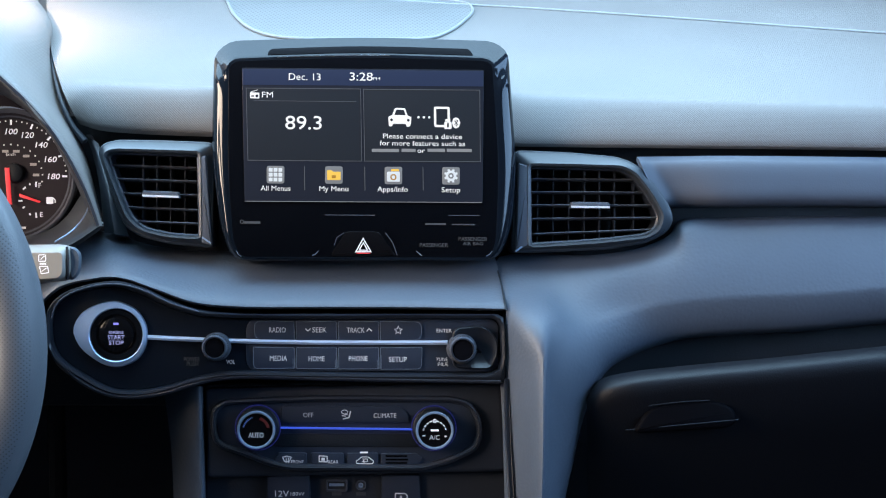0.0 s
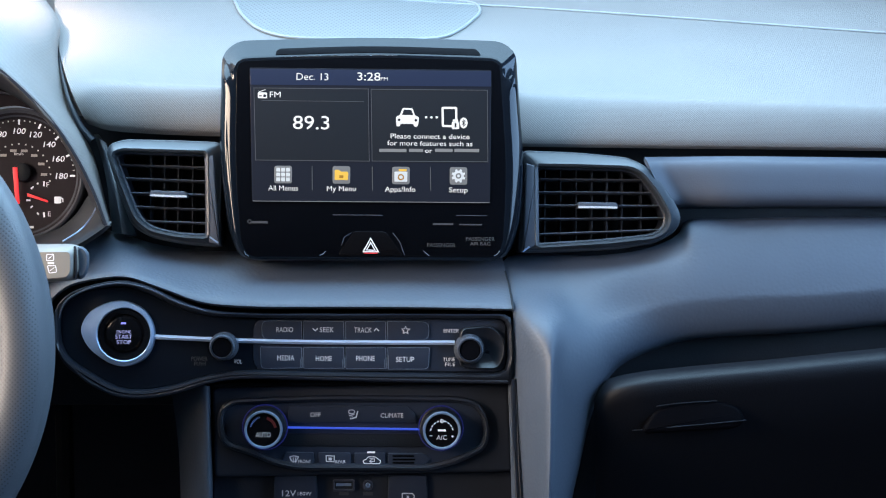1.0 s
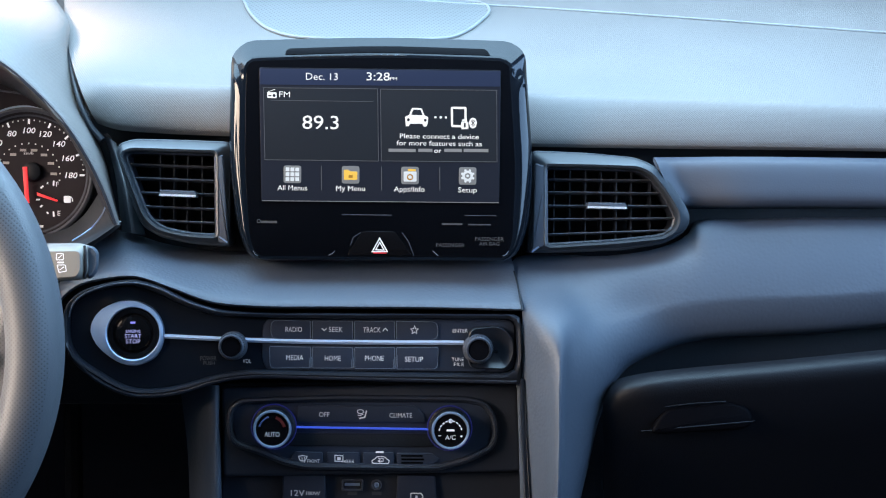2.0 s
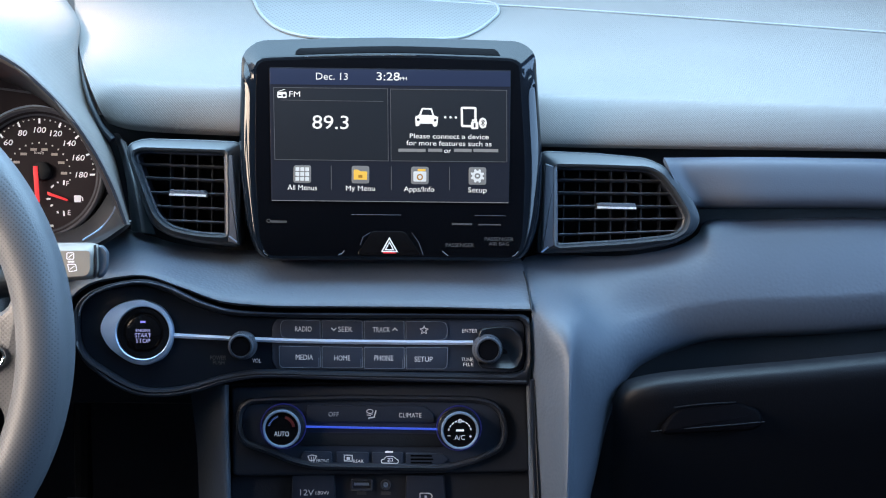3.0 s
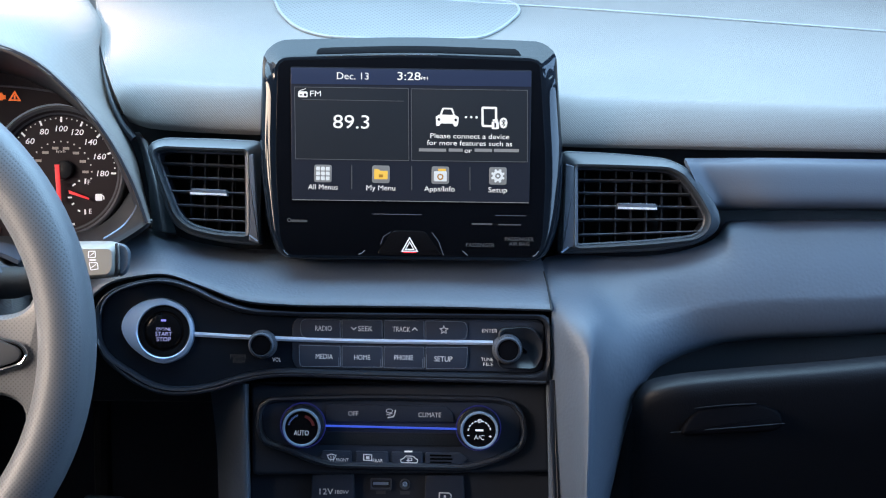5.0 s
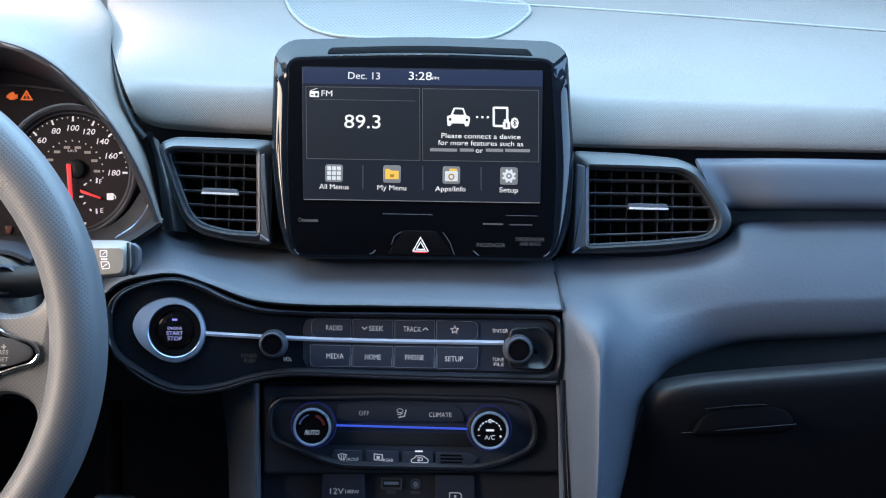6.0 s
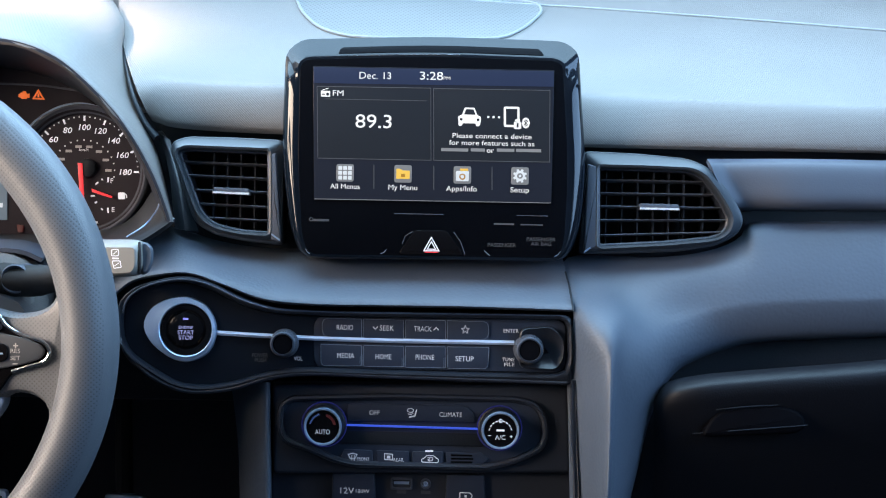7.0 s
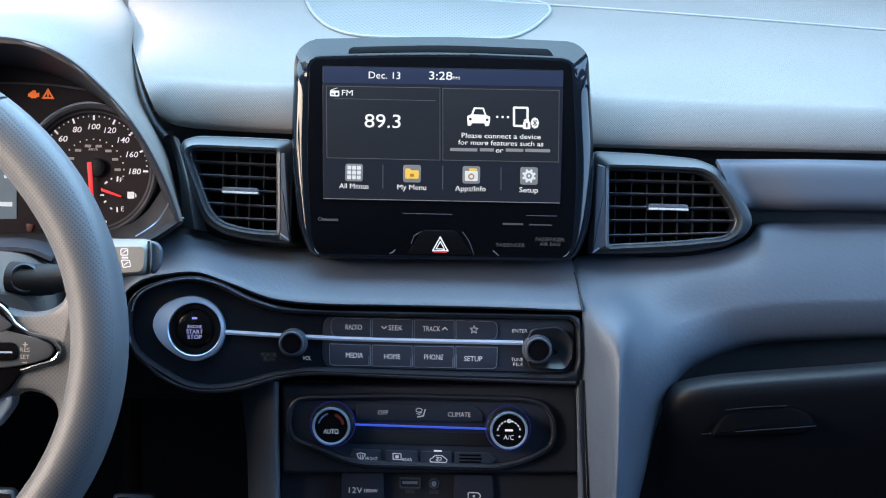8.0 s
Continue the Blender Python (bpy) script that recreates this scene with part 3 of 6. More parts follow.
# Sides of the centre stack.
stack = thing("centre_stack", -0.015, -0.1483, 0, "black plastic centre stack carrying the controls", "console", kind="structure")
part("stack_face", plate(rounded([(-0.1162, -0.0966), (0.0995, -0.0922), (0.1069, -0.2501), (-0.1121, -0.2544)], 0.004), -0.06, 0.012, 0.002), FRAME, stack)
part("stack_panel", plate(rounded([(-0.1137, -0.0987), (0.0976, -0.0944), (0.1005, -0.1579), (-0.1116, -0.1622)], 0.004), 0.006, 0.0235, 0.003), FRAME, stack, "charcoal panel round the climate controls")
part("left_cheek", sheet([[(-0.1463, -0.1000, 0), (-0.1435, -0.1180, 0), (-0.1405, -0.1427, 0), (-0.1379, -0.1879, 0), (-0.1346, -0.2661, 0)], [(-0.1280, -0.0975, 0.022), (-0.1268, -0.1152, 0.022), (-0.1255, -0.1394, 0.022), (-0.1238, -0.1837, 0.022), (-0.1214, -0.2602, 0.022)], [(-0.1175, -0.0966, 0.029), (-0.1168, -0.1142, 0.029), (-0.1159, -0.1382, 0.029), (-0.1145, -0.1822, 0.029), (-0.1122, -0.2582, 0.029)], [(-0.1154, -0.0968, 0.027), (-0.1150, -0.1144, 0.027), (-0.1141, -0.1385, 0.027), (-0.1128, -0.1826, 0.027), (-0.1108, -0.2587, 0.027)], [(-0.1169, -0.0988, 0.006), (-0.1165, -0.1168, 0.006), (-0.1156, -0.1413, 0.006), (-0.1142, -0.1864, 0.006), (-0.1122, -0.2641, 0.006)]], 5, 4), PANEL, stack, "grained cheek of the console beside the footwell")
part("right_cheek", sheet([[(0.0997, -0.0936, 0.012), (0.1014, -0.1359, 0.012), (0.1039, -0.1774, 0.012), (0.1072, -0.258, 0.012)], [(0.0975, -0.0901, 0.042), (0.0988, -0.1314, 0.046), (0.1008, -0.1708, 0.05), (0.1042, -0.2478, 0.052)], [(0.1009, -0.0902, 0.04), (0.1032, -0.1318, 0.042), (0.1054, -0.1718, 0.044), (0.1092, -0.2493, 0.046)], [(0.1038, -0.092, 0.02), (0.1063, -0.1348, 0.02), (0.1087, -0.1759, 0.02), (0.1128, -0.2558, 0.02)]], 5, 4), FRAME, stack)

# Glove box.
glove = thing("glove_box", 0.2922, -0.1389, 0.02, "closed black glove box with a recessed pull handle", "glove box")
part("door", sheet([
    [(0.1604, -0.1025, 0.01), (0.1692, -0.0912, 0.024), (0.1881, -0.0859, 0.03), (0.2161, -0.0825, 0.03), (0.2481, -0.0794, 0.03), (0.2881, -0.0758, 0.03), (0.3362, -0.0708, 0.03), (0.4483, -0.0593, 0.03)],
    [(0.1585, -0.1025, 0.022), (0.1672, -0.0913, 0.036), (0.1858, -0.0860, 0.042), (0.2135, -0.0827, 0.042), (0.2451, -0.0797, 0.042), (0.2846, -0.0761, 0.042), (0.3321, -0.0712, 0.042), (0.4429, -0.0598, 0.042)],
    [(0.1571, -0.1044, 0.031), (0.1657, -0.0933, 0.045), (0.1841, -0.0880, 0.051), (0.2115, -0.0847, 0.051), (0.2429, -0.0817, 0.051), (0.2821, -0.0781, 0.051), (0.3291, -0.0733, 0.051), (0.4389, -0.0620, 0.051)],
    [(0.1563, -0.1086, 0.0365), (0.1648, -0.0975, 0.0505), (0.1832, -0.0922, 0.0565), (0.2104, -0.0889, 0.0565), (0.2416, -0.0859, 0.0565), (0.2805, -0.0824, 0.0565), (0.3273, -0.0775, 0.0565), (0.4365, -0.0663, 0.0565)],
    [(0.1563, -0.1149, 0.037), (0.1649, -0.1037, 0.051), (0.1832, -0.0984, 0.057), (0.2104, -0.0951, 0.057), (0.2416, -0.0921, 0.057), (0.2805, -0.0886, 0.057), (0.3273, -0.0837, 0.057), (0.4364, -0.0725, 0.057)],
    [(0.1572, -0.1262, 0.033), (0.1658, -0.1147, 0.047), (0.1842, -0.1093, 0.053), (0.2115, -0.1060, 0.053), (0.2428, -0.1030, 0.053), (0.2819, -0.0995, 0.053), (0.3289, -0.0946, 0.053), (0.4385, -0.0834, 0.053)],
    [(0.1598, -0.1500, 0.02), (0.1685, -0.1382, 0.034), (0.1872, -0.1326, 0.04), (0.2149, -0.1292, 0.04), (0.2466, -0.1262, 0.04), (0.2862, -0.1226, 0.04), (0.3338, -0.1177, 0.04), (0.4448, -0.1063, 0.04)],
    [(0.1681, -0.2032, -0.025), (0.1773, -0.1902, -0.011), (0.1969, -0.1842, -0.005), (0.2258, -0.1807, -0.005), (0.2589, -0.1775, -0.005), (0.3004, -0.1738, -0.005), (0.3501, -0.1686, -0.005), (0.4662, -0.1568, -0.005)],
    [(0.1838, -0.3062, -0.11), (0.1939, -0.2914, -0.096), (0.2152, -0.2845, -0.09), (0.2465, -0.2807, -0.09), (0.2824, -0.2773, -0.09), (0.3272, -0.2733, -0.09), (0.3810, -0.2677, -0.09), (0.5067, -0.2549, -0.09)]], 6, 6), GLOVE, glove, "black door with a broadly rounded upper edge")
pull = part("handle", plate(rounded([(0.1855, -0.1274), (0.1973, -0.1085), (0.2418, -0.103), (0.257, -0.1085), (0.2611, -0.1188), (0.2531, -0.1235)], 0.008, 5), 0.030, 0.0535, 0.003), BLACK, glove, "recessed pull handle")
part("handle_lip", tube(curve([(0.1815, -0.125, 0.050), (0.2089, -0.122, 0.0535), (0.2362, -0.1194, 0.0545), (0.2606, -0.1173, 0.053)], 6), 0.0005, 8), DARK, pull)
part("handle_edge", tube(curve([(0.1971, -0.1076, 0.0535), (0.2167, -0.1051, 0.0545), (0.24, -0.1037, 0.0535)], 6), 0.0005, 8), DARK, pull)

# Loudspeaker grille on the upper pad.
grille = thing("speaker_grille", -0.0165, 0.2045, -0.247, "dark fine-meshed loudspeaker grille set in the pad", "speaker grille")
low = curve([(-0.1481, 0.2664, -0.4065), (-0.1363, 0.2385, -0.3378), (-0.1229, 0.2149, -0.2799), (-0.1018, 0.1944, -0.2294), (-0.0751, 0.1849, -0.2061), (-0.0058, 0.184, -0.204), (0.0537, 0.1868, -0.2108), (0.0724, 0.197, -0.2359), (0.0886, 0.2136, -0.2766), (0.0987, 0.23, -0.317), (0.0909, 0.243, -0.3488), (0.0037, 0.2516, -0.3699), (-0.0757, 0.2587, -0.3875)], 4, True)
top = curve([(-0.146, 0.2627, -0.3862), (-0.1344, 0.2351, -0.3184), (-0.1212, 0.2119, -0.2614), (-0.1004, 0.1916, -0.2116), (-0.074, 0.1823, -0.1886), (-0.0057, 0.1814, -0.1866), (0.0529, 0.1841, -0.1932), (0.0713, 0.1942, -0.218), (0.0873, 0.2105, -0.2581), (0.0973, 0.2268, -0.298), (0.0896, 0.2395, -0.3293), (0.0036, 0.248, -0.3501), (-0.0747, 0.2551, -0.3675)], 4, True)
part("mesh", loops([low, top], True, True), MESH, grille, "fine grey mesh")
part("rim", tube(top, .0014, 8, True), STRIP_EDGE, grille, "pale edge of the grille")

# ---- display unit ----
display = thing("infotainment_display", -0.0016, 0.0746, 0, "glossy black floating touchscreen with its radio page lit", "display")
hull = even(rounded([(-0.1096, 0.1393), (-0.0984, 0.149), (-0.0032, 0.153), (0.0904, 0.1513), (0.1013, 0.1437), (0.1079, 0.0601), (0.1047, 0.0174), (0.0954, -0.0074), (-0.0959, -0.0086), (-0.1046, 0.0163), (-0.111, 0.0679)], [.008, .008, .03, .008, .008, .03, .02, .016, .016, .02, .03], 5), 140)
front = even(rounded([(-0.0997, 0.1303), (-0.0946, 0.1349), (-0.0029, 0.1392), (0.0849, 0.1374), (0.0906, 0.1335), (0.0962, 0.0588), (0.094, 0.0064), (0.0895, -0.0066), (-0.09, -0.0071), (-0.0959, 0.0048), (-0.1002, 0.0587)], [.006, .006, .03, .006, .006, .03, .02, .012, .012, .02, .03], 5), 140)
def housing_ring(turn):
    """One ring of the housing's shoulder: a flat bevel along the brow, a round shoulder down the flanks."""
    ring = []
    for a, b in zip(hull, front):
        k = min(1.0, max(0.0, (a.y - .122) / .016))
        k = k * k * (3 - 2 * k)
        q = radians(90 * turn)
        u, v = k * turn + (1 - k) * (1 - math.cos(q)), k * turn + (1 - k) * math.sin(q)
        p = a.lerp(b, u)
        ring.append(Vector((p.x, p.y, .0135 + .0107 * v)))
    return ring


part("housing", loops([lift(shrink(hull, .004), -.04), lift(hull, -.03), lift(hull, .0125)] + [housing_ring(i / 9) for i in range(10)] + [lift(shrink(front, .0015), .0242)], True, True), HOUSING, display)
part("fascia", plate(shrink(front, .0017), .0238, .02426, .0002), FASCIA, display, "glossy black front panel")
# Nothing is cut in here: a raised black sheet gives the notch's shade.
part("brow_notch", sheet([[(-0.0673, 0.1432, 0.0188), (-0.003, 0.1455, 0.0194), (0.0714, 0.1447, 0.019)], [(-0.07, 0.141, 0.0212), (-0.003, 0.143, 0.0216), (0.0737, 0.1424, 0.0212)], [(-0.0706, 0.1381, 0.0232), (-0.0029, 0.1403, 0.0234), (0.0752, 0.1397, 0.0232)]], 6, 4, .0003), BLACK, display, "raised black band drawn for the shade of a notch in the brow")
# Chrome tube modelled in place of the highlight on the brow's edge.
part("brow_glint", tube(curve([(-0.064, 0.1362, 0.0241), (-0.0367, 0.1373, 0.0241), (-0.0029, 0.1383, 0.0241), (0.0156, 0.1384, 0.0241)], 6), .0004, 6), CHROME, display, "thin chrome line drawn as a reflection along the brow")
screen = part("screen", plate(rounded([(-0.0887, 0.1284), (0.0829, 0.1288), (0.0825, 0.0339), (-0.0863, 0.0336)], .0008, 2), .024, .025, .0002), LCD, display, "lit touchscreen showing the radio page")
part("status_bar", plate(rounded([(-0.0883, 0.1276), (0.0825, 0.128), (0.0826, 0.1171), (-0.0881, 0.1163)], .0003, 2), .0249, .0253, .0001), LCD_BAR, screen)
for name, quad in (("radio_tile", [(-0.0856, 0.114), (-0.0048, 0.1143), (-0.0037, 0.063), (-0.0841, 0.063)]), ("phone_tile", [(-0.0028, 0.1141), (0.08, 0.1144), (0.0807, 0.0634), (-0.0017, 0.0631)])):
    part(name, plate(rounded(quad, .0005, 2), .0249, .0253, .0001), LCD_TILE, screen)
    part("tile_edge", stroke(quad, .0253, .0004, closed=True), LCD_LINE, screen)
part("rule", stroke([(-0.0802, 0.1052), (-0.0078, 0.1052)], .0253, .0003), LCD_LINE, screen)
part("rule", stroke([(-0.0859, 0.034), (0.0821, 0.0343)], .0253, .0004), LCD_GREY, screen)
for line in ([(-0.0442, 0.059), (-0.0439, 0.0421)], [(-0.0016, 0.0591), (-0.0013, 0.0422)], [(0.0398, 0.0591), (0.0401, 0.0426)]):
    part("divider", stroke(line, .0253, .0005), LCD_LINE, screen)
W = dict(material=LCD_WHITE, parent=screen)
lettering("Dec. 13", -0.0444, 0.1227, 0.0254, 0.00522, width=0.0225, **W)
lettering("3:28", -0.0046, 0.1233, 0.0254, 0.00603, width=0.01647, bold=.00004, **W)
lettering("PM", 0.0065, 0.1217, 0.0254, 0.00241, width=0.00482, **W)
lettering("FM", -0.0706, 0.1097, 0.0254, 0.00422, width=0.00763, **W)
lettering("89.3", -0.0447, 0.0903, 0.0254, 0.01005, width=0.02572, bold=.00008, **W)
lettering("Please connect a device", 0.0393, 0.0812, 0.0254, 0.00362, width=0.05625, bold=.00002, **W)
lettering("for more features such as", 0.0394, 0.0762, 0.0254, 0.00362, width=0.06067, bold=.00002, **W)
lettering("or", 0.0383, 0.0711, 0.0254, 0.00362, width=0.00522, bold=.00002, **W)
part("word_bar", bar(0.013, 0.0708, 0.0253, 0.01929, 0.00221), LCD_GREY, screen)
part("word_bar", bar(0.0295, 0.071, 0.0253, 0.01005, 0.00221), LCD_GREY, screen)
part("word_bar", bar(0.0492, 0.0712, 0.0253, 0.01246, 0.00221), LCD_GREY, screen)
part("word_bar", bar(0.0656, 0.0713, 0.0253, 0.01768, 0.00221), LCD_GREY, screen)
lettering("All Menus", -0.0644, 0.0435, 0.0254, 0.00382, width=0.02089, **W)
lettering("My Menu", -0.0234, 0.0435, 0.0254, 0.00382, width=0.02049, **W)
lettering("Apps/Info", 0.0184, 0.0434, 0.0254, 0.00382, width=0.0217, **W)
lettering("Setup", 0.0598, 0.0433, 0.0254, 0.00382, width=0.01326, **W)

# Small pictograms on the page.
part("radio_icon", plate(rounded([(-0.0829, 0.111), (-0.0763, 0.1109), (-0.0762, 0.1067), (-0.0828, 0.1068)], .0006, 2), .0252, .0255, .0001), LCD_WHITE, screen)
part("aerial", stroke([(-0.0823, 0.1112), (-0.0775, 0.1129)], .0253, .0004), LCD_WHITE, screen)
part("dial", lathe([(0.00104, .0254), (0.00104, .0257)], -0.078, 0.1085, 16), LCD, screen)
part("speaker_slot", bar(-0.081, 0.1084, 0.0254, 0.00201, 0.0008), LCD, screen)
part("car_icon", plate(rounded([(0.0149, 0.0948), (0.0177, 0.096), (0.0196, 0.1011), (0.0268, 0.101), (0.0285, 0.0959), (0.0314, 0.0947), (0.0311, 0.0903), (0.0303, 0.0879), (0.0279, 0.0878), (0.0275, 0.0898), (0.0182, 0.0898), (0.0179, 0.088), (0.0154, 0.0879)], .0008, 2), .0252, .0255, .0001), LCD_WHITE, screen)
part("car_window", plate(rounded([(0.0193, 0.0961), (0.0206, 0.0999), (0.0258, 0.0998), (0.0273, 0.096)], .0004, 2), .0254, .0257, .0001), LCD_TILE, screen)
for p in ((0.0172, 0.0926), (0.0292, 0.0924)):
    part("headlight", lathe([(0.00096, .0254), (0.00096, .0257)], *p, 14), LCD_TILE, screen)
for p in ((0.0364, 0.0946), (0.0402, 0.0946), (0.044, 0.0946)):
    part("dot", lathe([(0.00088, .0252), (0.00088, .0255)], *p, 12), LCD_WHITE, screen)
part("handset_icon", stroke(rounded([(0.0481, 0.1015), (0.0578, 0.1015), (0.058, 0.0884), (0.0484, 0.0886)], .0006, 2), .0253, 0.00161, closed=True), LCD_WHITE, screen)
part("plug_icon", plate(rounded([(0.0547, 0.0916), (0.06, 0.0917), (0.0601, 0.0865), (0.0549, 0.0863)], .0008, 2), .0252, .0257, .0001), LCD_WHITE, screen)
part("plug_tip", bar(0.0573, 0.0926, 0.0254, 0.00362, 0.00161), LCD_WHITE, screen)
part("plug_mark", bar(0.0574, 0.0892, 0.0257, 0.00121, 0.00321), LCD_TILE, screen)
part("link_icon", plate([(0.0631, 0.0948), (0.0652, 0.0938), (0.0662, 0.091), (0.0653, 0.088), (0.0633, 0.0869), (0.0613, 0.0879), (0.0603, 0.0909), (0.0611, 0.0937)], .0252, .0257, .0001), LCD_WHITE, screen)
part("link_mark", stroke([(0.0619, 0.0925), (0.0644, 0.0895), (0.0632, 0.0885), (0.0631, 0.0931), (0.0644, 0.0922), (0.062, 0.0893)], .0257, .0005), LCD_TILE, screen)
for k, (p, back) in enumerate((((-0.0646, 0.0529), LCD_ICON), ((-0.0234, 0.053), LCD_ICON), ((0.0188, 0.053), LCD_ICON), ((0.0598, 0.0531), LCD_ICON))):
    x, y = p
    part("app_icon", plate(oblong(x, y, 0.01246, 0.01246, .0018), .0251, .0255, .0002), back, screen)
    u = 0.0004
    if k == 0:
        for i in (-1, 0, 1):
            for j in (-1, 0, 1):
                part("icon_square", plate(oblong(x + i * 8.6 * u, y + j * 8.6 * u, 6.8 * u, 6.8 * u, .0003, 2), .0254, .0257, .0001), LCD_PALE, screen)
    elif k == 1:
        part("folder", plate(rounded([(x - 12 * u, y - 9 * u), (x + 12 * u, y - 9 * u), (x + 12 * u, y + 6 * u), (x - 1 * u, y + 6 * u), (x - 4 * u, y + 9 * u), (x - 12 * u, y + 9 * u)], .0006, 2), .0254, .0257, .0001), LCD_AMBER, screen, "amber folder")
        part("folder_tag", bar(x, y - 3 * u, .0257, 7 * u, 5 * u), LCD_DEEP, screen)
    elif k == 2:
        part("case", plate(oblong(x, y - 2 * u, 23 * u, 18 * u, .0008), .0254, .0257, .0001), LCD_PALE, screen)
        part("case_top", bar(x + 3 * u, y + 9.5 * u, .0254, 14 * u, 4 * u), LCD_AMBER, screen)
        part("case_mark", stroke(circle(x, y - 3 * u, 4.5 * u, 16), .0257, 2.2 * u, closed=True), LCD_DEEP, screen)
    else:
        cog = []
        for i in range(16):
            for w in (-.35, .35):
                a = 2 * math.pi * (i + w) / 16
                r = (12.5 if i % 2 else 9.5) * u
                cog.append((x + r * math.cos(a), y + r * math.sin(a)))
        part("cog", plate(cog, .0254, .0257, .0001), LCD_PALE, screen)
        part("cog_eye", lathe([(5 * u, .0256), (5 * u, .0258)], x, y, 20), LCD_ICON, screen)
        part("cog_hub", lathe([(2.4 * u, .0257), (2.4 * u, .0259)], x, y, 16), LCD_PALE, screen)

# Fascia below the screen.
hazard = part("hazard_button", plate(rounded([(-0.0148, 0.013), (0.0086, 0.0131), (0.021, -0.004), (-0.0257, -0.0042)], .003, 4), .0235, .0246, .0002), GLOSS, display, "hazard button with a white triangle")
part("warning_triangle", stroke([(-0.0024, 0.0082), (0.0032, -0.0013), (-0.0076, -0.0014)], .025, .0009, closed=True), INK_BRIGHT, hazard)
part("inner_triangle", stroke([(-0.0023, 0.0052), (0.0008, -0.0002), (-0.0052, -0.0001)], .025, .0008, closed=True), INK_BRIGHT, hazard)
part("red_edge", bar(-0.0022, -0.0023, 0.025, 0.00965, 0.00064), RED_LED, hazard)
part("button_edge", stroke([(-0.0159, 0.0121), (-0.0211, 0.0088), (-0.023, 0.0031)], .0246, .0005), TRIM, display)
part("button_edge", stroke([(0.0134, 0.0123), (0.0184, 0.0056), (0.0218, -0.0036)], .0246, .0005), TRIM, display)
for arc in ([(-0.0385, -0.004), (-0.0361, -0.0032), (-0.0342, -0.0011)], [(0.0354, -0.0005), (0.0379, -0.0028), (0.0395, -0.004)], [(0.0854, -0.0038), (0.0878, -0.0026), (0.0897, -0.0001)], [(-0.0917, -0.0015), (-0.0905, -0.0039), (-0.0884, -0.0051)]):
    part("corner_edge", stroke(arc, .0243, .0005), KEY_LINE, display)
part("slot_edge", stroke([(-0.0295, 0.0247), (0.0059, 0.0247)], .0243, .0005), TRIM, display)
part("slot_edge", stroke([(0.0582, 0.025), (0.0804, 0.025)], .0243, .0004), TRIM, display)
part("printed_bar", bar(-0.0809, 0.019, 0.0243, 0.01126, 0.00161), FAINT, display)
part("printed_mark", stroke(circle(-0.0881, 0.0195, 0.00121, 12), .0243, .0005, closed=True), FAINT, display)
part("printed_bar", bar(0.0491, 0.0187, 0.0243, 0.01448, 0.0012), FAINT, display)
part("printed_bar", bar(0.0688, 0.0185, 0.0243, 0.01609, 0.0008), FAINT, display)
lettering("PASSENGER", 0.0478, 0.0038, 0.0243, 0.00282, FAINT, display, width=0.02011)
lettering("PASSENGER", 0.0757, 0.0084, 0.0243, 0.00282, FAINT, display, width=0.02051)
lettering("AIR BAG", 0.0759, 0.005, 0.0243, 0.00261, FAINT, display, width=0.01448)


# ---- air vents ----
def air_vent(label, x, y, outer, inner, slats, blades, tab, post, post_z, glint):
    vent = thing("air_vent", x, y, 0, label, "air vent", "air vents beside the display")
    part("surround", bezel(outer, inner, -.028, .005, .0022, 120, depth=.033, dish=-.007), SURROUND, vent, "satin grey surround")
    part("back_wall", plate(shrink(even(inner, 60), -.002), -.03, -.026, .0005), DARK, vent)
    part("inner_rim", loops([lift(shrink(even(inner, 90), .0002), .0035), lift(shrink(even(inner, 90), .0014), .0025), lift(shrink(even(inner, 90), .0012), -.02)]), FRAME, vent)
    for a, b in slats:
        (x0, y0), (x1, y1) = a, b
        e = .0007
        part("slat", loops([[Vector((p, q - .0012, -.016)), Vector((p, q - e, .002)), Vector((p, q, .0032)), Vector((p, q + e, .002)), Vector((p, q - .0004, -.016))] for p, q in ((x0, y0), (x1, y1))], True, True), SLAT, vent)
    for (x0, y0), (x1, y1) in blades:
        part("blade", block(x0 - .0004, y1, -.022, x0 + .0005, y0, -.008), FRAME, vent)
    (x0, y0), (x1, y1) = tab
    grip = part("tab", plate(rounded([(x0, y0 + .0026), (x1, y1 + .0026), (x1 + .0012, y1 - .0022), (x0 - .0008, y0 - .0022)], .001, 3), -.002, .0075, .001), TRIM, vent, "satin silver adjusting tab")
    part("tab_edge", stroke([(x0 - .0004, y0 - .0011), (x1 + .0006, y1 - .0011)], .0073, .0015, .0006), BRIGHT, grip)
    part("post", plate(rounded(post, .0006, 2), -.02, post_z, .001), TRIM, vent)
    # Silver stroke painted on as the highlight at the post's corner.
    part("corner_glint", stroke(glint, post_z + .0002, .0012), SATIN, vent)
    return vent


